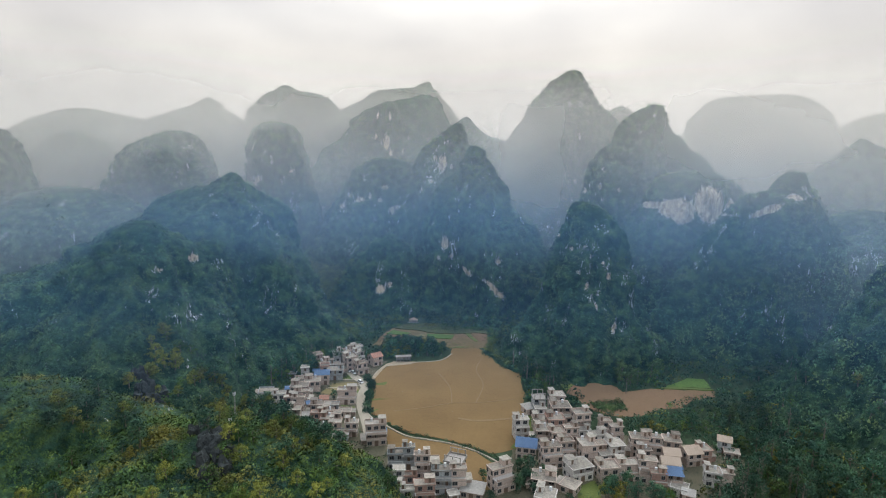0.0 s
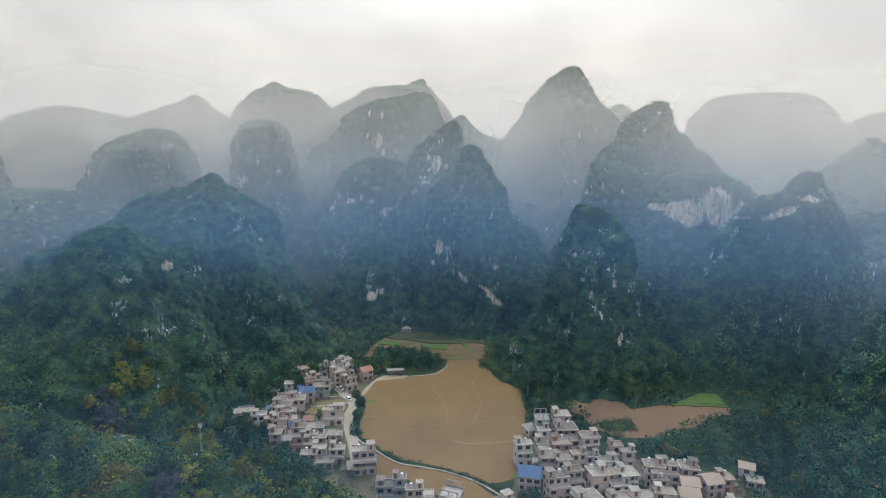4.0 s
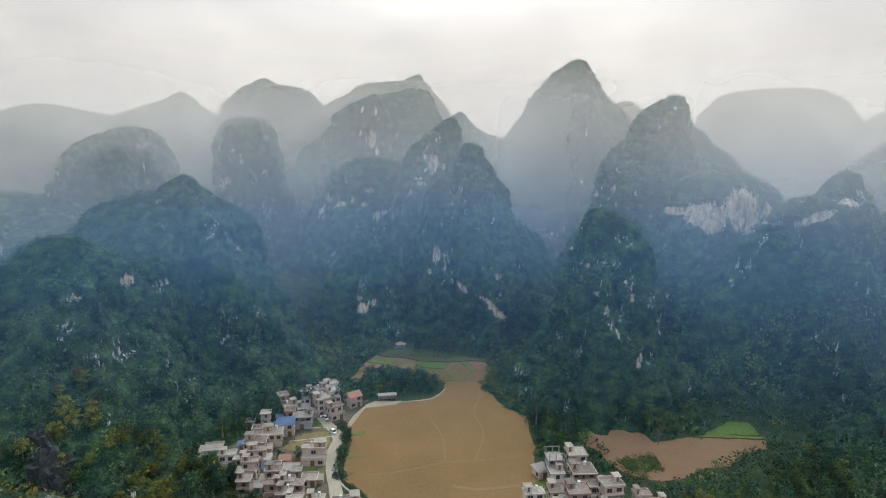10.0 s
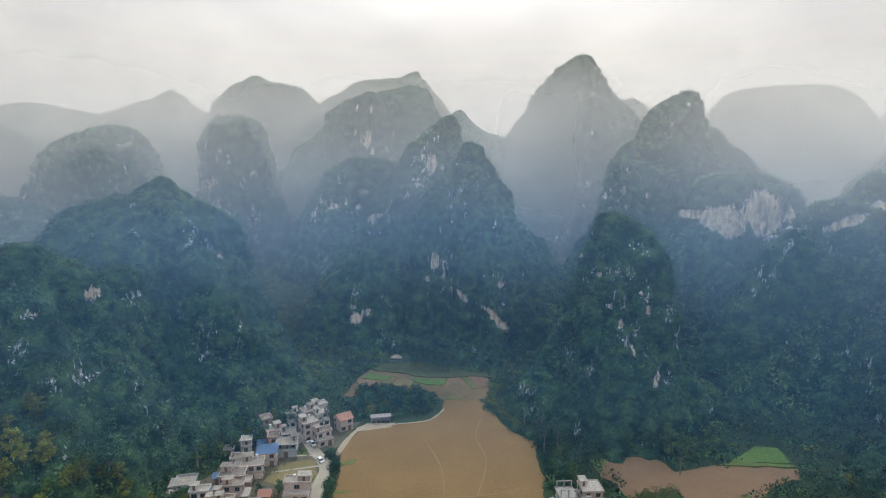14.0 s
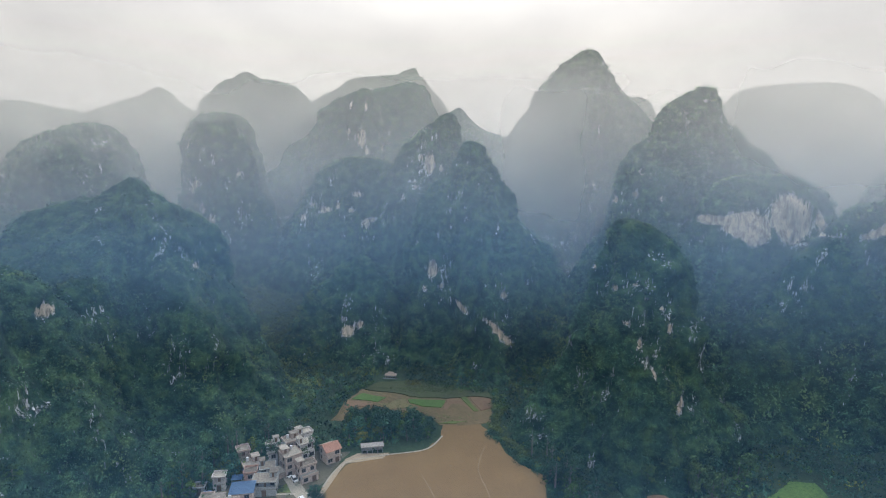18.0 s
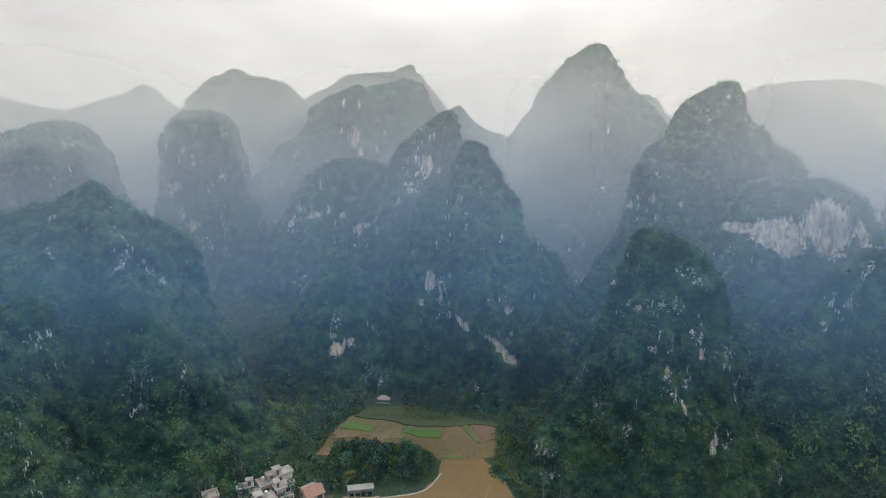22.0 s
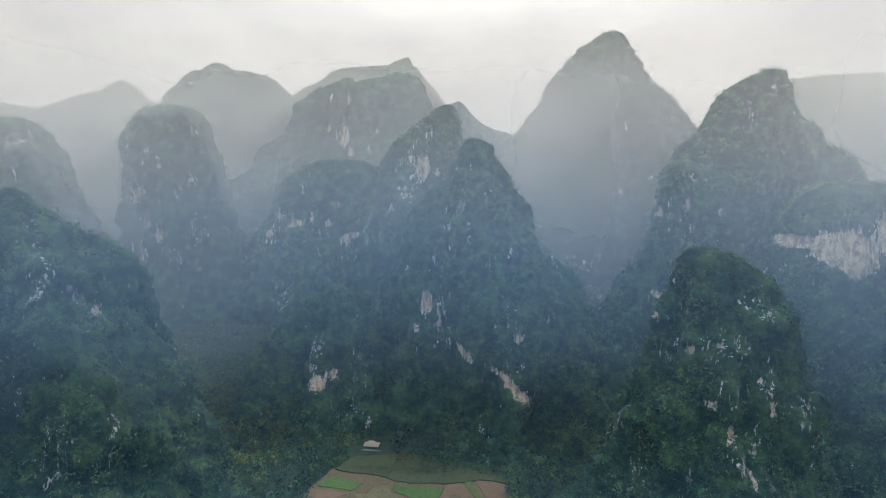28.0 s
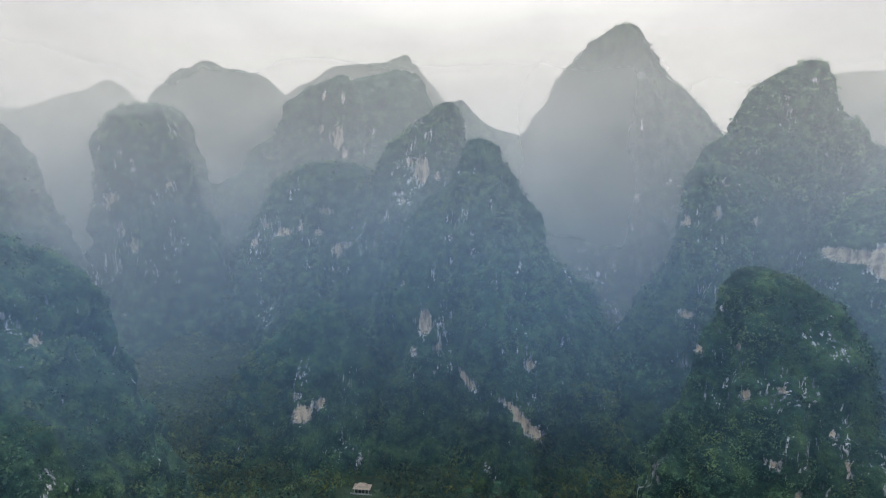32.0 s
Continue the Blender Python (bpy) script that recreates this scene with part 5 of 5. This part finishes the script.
            hi = [bm.verts.new((p[0], p[1], p[2] + 0.18)) for p in a]
            bm.faces.new(hi if s < 0 else hi[::-1])
            bm.faces.new(lo[::-1] if s < 0 else lo)
            for q in range(4):
                bm.faces.new((lo[q], lo[(q + 1) % 4], hi[(q + 1) % 4], hi[q]))
        bmesh.ops.recalc_face_normals(bm, faces=bm.faces)
        part("roof", bm, roof_mat, root)
        bm = bmesh.new()
        for s in (-1, 1):
            v = [bm.verts.new((s * hw, yy, zz)) for yy, zz in ((-hd, top - 0.2), (hd, top - 0.2), (0, top + rise - 0.1))]
            v2 = [bm.verts.new((s * (hw - 0.2), yy, zz)) for yy, zz in ((-hd, top - 0.2), (hd, top - 0.2), (0, top + rise - 0.1))]
            bm.faces.new(v)
            bm.faces.new(v2[::-1])
            for q in range(3):
                bm.faces.new((v[q], v[(q + 1) % 3], v2[(q + 1) % 3], v2[q]))
        bmesh.ops.recalc_face_normals(bm, faces=bm.faces)
        part("gable", bm, wall_mat, root)
    elif style in ("sheet", "blue"):
        bm = bmesh.new()
        waves = int(w / 0.35)
        rows = []
        for i in range(waves * 2 + 1):
            u = -hw - 0.5 + (w + 1.0) * i / (waves * 2)
            rows.append([bm.verts.new((u, s * (hd + 0.5), top + 0.35 + (0.3 if s > 0 else -0.15) + (0.06 if i % 2 else 0))) for s in (-1, 1)])
        for a, b in zip(rows, rows[1:]):
            bm.faces.new((a[0], b[0], b[1], a[1]))
        bmesh.ops.solidify(bm, geom=bm.faces[:], thickness=0.05)
        part("roof", bm, roof_mat, root)
        for sx in (-1, 1):
            for sy in (-1, 1):
                part("post", box(bmesh.new(), sx * (hw - 0.2) - 0.08, sx * (hw - 0.2) + 0.08, sy * (hd - 0.2) - 0.08, sy * (hd - 0.2) + 0.08, top - 0.2, top + 0.35 + 0.2 * sy), M_METAL, root)
    else:
        fr = -hd + step_back
        part("roof", box(bmesh.new(), -hw - 0.35, hw + 0.35, fr - 0.35, hd + 0.35, top - 0.139, top + 0.08), roof_mat, root)
        ph = rnd.choice((0.18, 0.35, 0.7))
        bm = bmesh.new()
        for yy in (fr - 0.25, hd + 0.25):
            box(bm, -hw - 0.35, hw + 0.35, yy - 0.1, yy + 0.1, top + 0.08, top + 0.08 + ph)
        for s in (-1, 1):
            box(bm, s * (hw + 0.25) - 0.1, s * (hw + 0.25) + 0.1, fr - 0.15, hd + 0.15, top + 0.08, top + 0.08 + ph)
        part("parapet", bm, wall_mat if style != "frame" else M_CONC, root)
        if flat and w > 4.6 and rnd.random() < 0.45:
            side, aw, ah = rnd.choice((-1, 1)), rnd.uniform(1.6, 2.4), h * max(1, storeys - rnd.choice((1, 1, 2)))
            x0, x1 = sorted((side * (hw + 0.002), side * (hw + aw)))
            part("annex", box(bmesh.new(), x0, x1, -hd * rnd.uniform(0.2, 0.8), hd * 0.9, -0.4, ah - 0.2), wall_mat, root)
            x0, x1 = sorted((side * (hw + 0.125), side * (hw + aw + 0.25)))
            part("annex_roof", box(bmesh.new(), x0, x1, -hd * 0.9, hd * 0.9 + 0.2, ah - 0.198, ah - 0.04), M_ROOFW if rnd.random() < 0.4 else roof_mat, root)
        if style == "frame":
            for sx in (-1, 0, 1):
                for sy in (-1, 1):
                    part("column", box(bmesh.new(), sx * (hw - 0.2) - 0.15, sx * (hw - 0.2) + 0.15, sy * (hd - 0.2) - 0.15, sy * (hd - 0.2) + 0.15, top + 0.08, top + 2.6), M_CONC, root)
            part("beam", box(bmesh.new(), -hw, hw, -hd + 0.05, -hd + 0.35, top + 2.6, top + 2.85), M_CONC, root)
            part("beam", box(bmesh.new(), -hw, hw, hd - 0.35, hd - 0.05, top + 2.6, top + 2.85), M_CONC, root)
        elif storeys > 1 and w > 4.4:
            sw = w * rnd.uniform(0.3, 0.5)
            sx = rnd.choice((-1, 1)) * (hw - sw / 2)
            rh = rnd.uniform(1.9, 2.2)
            part("stair_room", box(bmesh.new(), sx - sw / 2, sx + sw / 2, hd - min(d * 0.5, (d - step_back) * 0.7), hd, top + 0.08, top + rh), wall_mat, root)
            part("stair_roof", box(bmesh.new(), sx - sw / 2 - 0.25, sx + sw / 2 + 0.25, hd - min(d * 0.5, (d - step_back) * 0.7) - 0.3, hd + 0.25, top + rh, top + rh + 0.14), M_ROOFW if rnd.random() < 0.12 else roof_mat, root)
            if rnd.random() < 0.35:
                bm = bmesh.new()
                limb(bm, (-sx * 0.6, hd - 0.9, top + 0.08), (-sx * 0.6, hd - 0.9, top + 1.5), 0.5, 0.5, 12)
                part("water_tank", bm, M_METAL, root, "round steel water tank")
            part("stair_door", box(bmesh.new(), sx - 0.45, sx + 0.45, hd - min(d * 0.5, (d - step_back) * 0.7) - 0.04, hd - min(d * 0.5, (d - step_back) * 0.7) + 0.02, top + 0.1, top + 1.85), M_DOOR, root)
    return root


house(-30.4, 216.7, 8.5, 3, 12, "plain")
house(-20.1, 198.4, 6.0, 2, 5, "grey")
house(-15.0, 198.2, 4.5, 3, 5, "grey")
house(-9.2, 188.0, 5.5, 4, 5, "plain")
house(-5.0, 190.0, 4.0, 3, 5, "plain")
house(-17.4, 183.8, 4.0, 3, 5, "white")
house(-13.4, 183.2, 5.0, 2, 8, "brick")
house(-7.5, 174.4, 7.0, 3, 8, "brick")
house(-1.7, 183.2, 7.0, 3, 5, "grey")
house(3.2, 190.4, 6.5, 3, -20, "frame")
house(4.3, 183.8, 5.5, 3, 5, "plain")
house(9.7, 181.1, 8.0, 1, -15, "sheet")
house(20.3, 185.7, 8.5, 3, 28, "plain")
house(-18.1, 176.1, 4.5, 2, 0, "white")
house(-13.5, 174.3, 4.5, 2, 5, "white")
house(2.5, 177.7, 3.5, 1, 20, "white")
house(32.3, 224.1, 6.5, 3, 8, "white")
house(38.9, 248.3, 5.0, 1, 25, "sheet")
house(43.5, 247.5, 5.5, 3, 5, "frame")
house(43.4, 242.8, 5.0, 2, 5, "white")
house(52.7, 251.3, 7.0, 3, 5, "plain")
house(52.2, 239.3, 8.5, 3, 5, "plain")
house(42.0, 231.4, 7.0, 2, 3, "plain")
house(40.4, 216.3, 6.0, 3, 3, "plain")
house(47.4, 227.0, 7.0, 3, 5, "brick")
house(56.4, 233.3, 6.0, 2, 8, "plain")
house(58.8, 226.7, 7.0, 4, 10, "plain")
house(52.8, 217.4, 5.5, 3, 8, "plain")
house(45.8, 214.5, 5.5, 3, 10, "plain")
house(59.0, 220.7, 5.5, 2, 10, "white")
house(68.9, 223.9, 5.0, 3, 5, "plain")
house(72.6, 219.9, 5.0, 3, 5, "plain")
house(64.4, 217.5, 7.0, 2, 10, "white")
house(41.4, 201.8, 8.0, 3, 12, "plain")
house(48.1, 205.2, 6.0, 3, 12, "plain")
house(56.6, 205.6, 6.5, 3, 10, "plain")
house(61.5, 205.3, 4.0, 3, 10, "plain")
house(67.6, 206.0, 6.0, 3, 10, "white")
house(64.3, 201.4, 6.5, 2, 10, "white")
house(32.5, 208.4, 8.0, 2, -10, "blue")
house(50.5, 194.3, 9.0, 2, 20, "white")
house(35.9, 185.6, 8.5, 2, -12, "plain")
house(34.7, 174.4, 6.5, 2, -20, "white")
house(45.7, 185.2, 6.0, 1, -35, "plain")
house(61.4, 193.6, 7.5, 2, 10, "plain")
house(69.7, 194.8, 8.0, 2, 5, "plain")
house(79.3, 211.4, 7.0, 3, -5, "plain")
house(85.2, 210.7, 6.0, 3, -8, "plain")
house(94.3, 215.1, 6.5, 2, -10, "plain")
house(90.0, 204.9, 6.0, 2, -8, "tile")
house(98.5, 206.6, 6.5, 2, 12, "tile")
house(104.6, 208.4, 5.0, 2, 6, "brick")
house(79.7, 205.7, 5.5, 2, -5, "plain")
house(76.5, 193.1, 6.5, 3, -8, "plain")
house(79.3, 188.4, 5.5, 2, -8, "brick")
house(86.9, 198.0, 6.5, 2, -10, "tile")
house(85.2, 189.9, 5.5, 2, -8, "blue")
house(85.5, 184.9, 5.5, 1, -30, "white")
house(87.2, 181.0, 4.0, 1, -25, "sheet")
house(100.4, 191.5, 5.5, 2, -15, "white")
house(104.9, 190.1, 5.0, 2, -15, "plain")
house(117.0, 216.2, 5.0, 2, -25, "gable")
house(117.7, 211.3, 5.5, 1, -20, "plain")
house(-58.5, 306.5, 6.0, 3, 38, "plain")
house(-52.4, 304.2, 5.4, 3, 38, "white")
house(-54.6, 311.8, 6.2, 3, 38, "white")
house(-56.2, 296.6, 6.4, 3, 38, "plain")
house(-49.0, 292.6, 6.6, 2, 36, "plain")
house(-43.0, 306.0, 6.0, 2, 38, "red")
house(-45.6, 311.4, 4.6, 1, 38, "tile")
house(-64.9, 302.8, 4.9, 3, 22, "white")
house(-61.0, 301.0, 3.0, 3, 12, "grey")
house(-75.0, 298.5, 4.2, 3, 32, "plain")
house(-70.1, 293.6, 6.0, 2, 32, "plain")
house(-61.9, 284.0, 8.2, 2, 6, "grey")
house(-63.6, 292.0, 5.4, 2, 18, "grey")
house(-68.6, 288.4, 4.2, 2, 12, "brick")
house(-78.9, 285.6, 4.1, 2, 8, "white")
house(-85.1, 283.0, 3.4, 1, 8, "grey")
house(-67.6, 277.2, 7.4, 2, 10, "blue")
house(-70.5, 268.6, 7.8, 2, 10, "plain")
house(-79.7, 276.2, 3.9, 1, 8, "plain")
house(-76.6, 271.5, 3.6, 1, 8, "grey")
house(-50.2, 255.4, 9.0, 2, 4, "plain")
house(-75.3, 261.5, 8.6, 2, 6, "plain")
house(-72.4, 253.2, 7.2, 2, 6, "plain")
house(-82.4, 249.4, 6.0, 2, 8, "white")
house(-76.6, 247.2, 4.6, 2, 8, "brick")
house(-70.2, 240.2, 5.6, 3, 6, "plain")
house(-91.9, 259.5, 6.6, 1, 12, "grey")
house(-93.9, 252.0, 4.3, 1, 10, "grey")
house(-60.9, 253.4, 4.0, 1, 4, "red")
house(-63.0, 247.4, 3.6, 1, 8, "grey")
house(-57.0, 246.4, 5.8, 1, 4, "plain")
house(-61.3, 239.6, 6.0, 2, 5, "plain")
house(-53.0, 240.6, 3.4, 2, 5, "grey")
house(-48.2, 240.2, 5.4, 1, 4, "plain")
house(-66.4, 246.8, 2.8, 1, 20, "blue")
house(-81.5, 263.0, 3.0, 1, 12, "blue")
house(-65.4, 234.6, 3.2, 1, 5, "sheet")
house(-68.4, 229.9, 4.5, 3, 5, "plain")
house(-59.2, 230.9, 5.0, 2, 3, "brick")
house(-54.7, 232.8, 5.0, 2, 3, "plain")
house(-50.4, 232.3, 4.0, 2, 3, "plain")
house(-53.7, 227.1, 5.0, 2, 3, "brick")
house(-49.1, 222.7, 5.0, 2, 3, "plain")
house(-42.0, 222.9, 5.5, 2, 3, "plain")
house(-52.2, 218.6, 6.0, 2, 3, "plain")
house(-45.6, 219.2, 6.0, 1, 3, "grey")

# ---------------- open shed, pavilion, mast, cars ----------------


def open_shed(x, y, w, d, rot):
    root = tagged(new("open_shed"), "long open-fronted grey concrete shed beside the field", "shed")
    root.matrix_basis = pose(x, y, lift(x, y) + 0.1, 0, 0, rot)
    part("roof", box(bmesh.new(), -w / 2 - 0.4, w / 2 + 0.4, -d / 2 - 0.5, d / 2 + 0.3, 2.9, 3.1), M_CONC, root)
    part("back_wall", box(bmesh.new(), -w / 2, w / 2, d / 2 - 0.25, d / 2, -0.3, 2.898), M_WALLS["grey"], root)
    for s in (-1, 1):
        part("side_wall", box(bmesh.new(), s * (w / 2 - 0.12) - 0.12, s * (w / 2 - 0.12) + 0.12, -d / 2, d / 2 - 0.252, -0.3, 2.898), M_WALLS["grey"], root)
    for i in range(1, 4):
        u = -w / 2 + w * i / 4
        part("post", box(bmesh.new(), u - 0.15, u + 0.15, -d / 2, -d / 2 + 0.3, -0.3, 2.898), M_CONC, root)
    part("fascia", box(bmesh.new(), -w / 2 - 0.4, w / 2 + 0.4, -d / 2 - 0.6, -d / 2 - 0.502, 2.75, 3.15), M_FRAME, root)


open_shed(-27, 312.4, 8.6, 2.6, 12)


def awning(x, y, w, d, rot, high=2.6):
    """A sheet-metal lean-to on four posts beside a house."""
    root = tagged(new("sheet_awning"), "bright blue sheet-metal awning on thin posts beside a house", "awning", "blue awnings")
    root.matrix_basis = pose(x, y, lift(x, y), 0, 0, rot)
    bm, n = bmesh.new(), max(6, int(w / 0.3))
    rows = [[bm.verts.new((-w / 2 + w * i / n, s * d / 2, high + 0.25 * s + (0.05 if i % 2 else 0))) for s in (-1, 1)] for i in range(n + 1)]
    for a, b in zip(rows, rows[1:]):
        bm.faces.new((a[0], b[0], b[1], a[1]))
    bmesh.ops.solidify(bm, geom=bm.faces[:], thickness=0.04)
    part("roof", bm, M_BLUE, root)
    for sx in (-1, 1):
        for sy in (-1, 1):
            part("post", box(bmesh.new(), sx * (w / 2 - 0.1) - 0.05, sx * (w / 2 - 0.1) + 0.05, sy * (d / 2 - 0.1) - 0.05, sy * (d / 2 - 0.1) + 0.05, -0.2, high + 0.2 * sy), M_METAL, root)


for x, y, w, d, rot in ((59.1, 204.2, 3.6, 2.4, 10), (90.4, 198.3, 4, 2.4, -8), (-27.7, 222.1, 3, 3.6, 8), (-73.8, 288.7, 4, 3, 10), (-61.2, 254.1, 3.2, 3, 5), (-80.7, 278.8, 2.6, 2, 12), (-52.1, 259.4, 3.2, 2.4, 4), (-81.5, 254.3, 3, 3, 20)):
    awning(x, y, w, d, rot)


def pavilion(x, y, z):
    root = tagged(new("hillside_pavilion"), "small grey pavilion with stepped brown roof on the hillside", "pavilion")
    root.matrix_basis = pose(x, y, z, 0, 0, -6) @ Matrix.Scale(0.75, 4)
    part("terrace", box(bmesh.new(), -5.5, 5.5, -3, 3, -3.0, 0.0), M_CONC, root)
    for i in range(5):
        for s in (-1, 1):
            u = -3.4 + 1.7 * i
            part("post", box(bmesh.new(), u - 0.14, u + 0.14, s * 1.6 - 0.14, s * 1.6 + 0.14, 0.002, 2.5), M_CONC, root)
    part("back_wall", box(bmesh.new(), -3.2, 3.2, 1.2, 1.4, 0.002, 2.45), M_WALLS["grey"], root)
    part("rail", box(bmesh.new(), -5.3, 5.3, -2.9, -2.75, 0.002, 0.9), M_WALLS["grey"], root)
    for k, (e, zz) in enumerate(((4.3, 2.5), (2.2, 3.6))):
        bm = bmesh.new()
        lo = [bm.verts.new(p) for p in ((-e, -2.4 + k, zz), (e, -2.4 + k, zz), (e, 2.4 - k, zz), (-e, 2.4 - k, zz))]
        hi = [bm.verts.new(p) for p in ((-e * 0.65, -0.2, zz + 1.0), (e * 0.65, -0.2, zz + 1.0), (e * 0.65, 0.2, zz + 1.0), (-e * 0.65, 0.2, zz + 1.0))]
        bm.faces.new(lo[::-1])
        bm.faces.new(hi)
        for q in range(4):
            bm.faces.new((lo[q], lo[(q + 1) % 4], hi[(q + 1) % 4], hi[q]))
        part("roof", bm, M_TILE, root)


pavilion(-26, 384.5, 2.2)


def radio_mast(x, y, z, height):
    root = tagged(new("radio_mast"), "slim steel lattice radio mast on the spur", "mast")
    root.matrix_basis = pose(x, y, z)
    for k in range(3):
        a = 2.1 * k
        bm = bmesh.new()
        limb(bm, (0.45 * math.cos(a), 0.45 * math.sin(a), -1), (0.14 * math.cos(a), 0.14 * math.sin(a), height), 0.04, 0.025, 5)
        part("leg", bm, M_CONC, root)
    bm = bmesh.new()
    for k in range(12):
        u0, u1 = k / 12, (k + 1) / 12
        r0, r1 = 0.45 - 0.31 * u0, 0.45 - 0.31 * u1
        for s in range(3):
            a, b = 2.1 * s, 2.1 * (s + 1)
            limb(bm, (r0 * math.cos(a), r0 * math.sin(a), u0 * height), (r1 * math.cos(b), r1 * math.sin(b), u1 * height), 0.02, 0.02, 4)
    part("bracing", bm, M_CONC, root)
    for k in range(3):
        a = 2.1 * k + 1
        part("antenna", box(bmesh.new(), 0.4 * math.cos(a) - 0.09, 0.4 * math.cos(a) + 0.09, 0.4 * math.sin(a) - 0.07, 0.4 * math.sin(a) + 0.07, height - 1.4, height - 0.2), M_METAL, root)
    part("equipment_cabinet", box(bmesh.new(), -2.3, -1.3, -0.45, 0.45, -0.6, 1.3), M_CAR, root)



def rock_outcrop(x, y, wide, deep, big, count, seed):
    """Dark weathered limestone: jagged blocks leaning out of the scrub."""
    rnd = random.Random(seed)
    root = tagged(new("rock_outcrop"), "dark grey weathered limestone outcrop in the scrub", "rock")
    root.matrix_basis = pose(x, y, slope_at(x, y))
    for k in range(count):
        u, v = rnd.gauss(0, wide), rnd.gauss(0, deep)
        u -= 0.45 * v
        r = rnd.uniform(0.4, 1.0) * big
        bm = bmesh.new()
        bmesh.ops.create_icosphere(bm, subdivisions=2, radius=1.0)
        h = slope_at(x + u, y + v) - slope_at(x, y)
        for p in bm.verts:
            q = p.co * (1 + 0.5 * noise.noise(p.co * 1.7 + Vector((k * 5.1, seed, 0))) + 0.35 * noise.noise(p.co * 4.3 + Vector((0, k * 3.7, seed))))
            p.co = Vector((u + q.x * r, v + q.y * r, h + r * 0.2 + q.z * r * 1.7))
        part("rock", bm, M_DARK_ROCK, root)


M_DARK_ROCK = two_scale("dark_limestone", (0.014, 0.019, 0.021), (0.052, 0.062, 0.064), 0.5, 2.2, 0.95, 0.8, 0.3)
rock_outcrop(-71, 151, 2.4, 5.5, 2.1, 70, 4)
rock_outcrop(-127, 218, 3.2, 4.5, 2.7, 46, 6)

radio_mast(-71, 170, 31.5, 11)


def car(x, y, rot):
    root = tagged(new("parked_car"), "small white car parked on the village road", "car", "parked cars")
    root.matrix_basis = pose(x, y, lift(x, y) + 0.15, 0, 0, rot)
    bm = box(bmesh.new(), -0.85, 0.85, -2.1, 2.1, 0.3, 0.85, 0.1)
    part("body", bm, M_CAR, root)
    bm = bmesh.new()
    lo = [bm.verts.new(p) for p in ((-0.8, -1.3, 0.85), (0.8, -1.3, 0.85), (0.8, 1.7, 0.85), (-0.8, 1.7, 0.85))]
    hi = [bm.verts.new(p) for p in ((-0.62, -0.6, 1.4), (0.62, -0.6, 1.4), (0.62, 1.2, 1.4), (-0.62, 1.2, 1.4))]
    for q in range(4):
        bm.faces.new((lo[q], lo[(q + 1) % 4], hi[(q + 1) % 4], hi[q]))
    bm.faces.new(hi)
    part("windows", bm, M_GLASS, root)
    part("roof", box(bmesh.new(), -0.63, 0.63, -0.62, 1.22, 1.402, 1.46), M_CAR, root)
    for sx in (-1, 1):
        for sy in (-1.3, 1.3):
            bm = bmesh.new()
            limb(bm, (sx * 0.68, sy, 0.32), (sx * 0.88, sy, 0.32), 0.32, 0.32, 12)
            part("wheel", bm, M_TYRE, root)


for x, y, r in ((-56.8, 293.6, 50), (-53.4, 291, 35), (-47.2, 278.4, 40)):
    car(x, y, r)
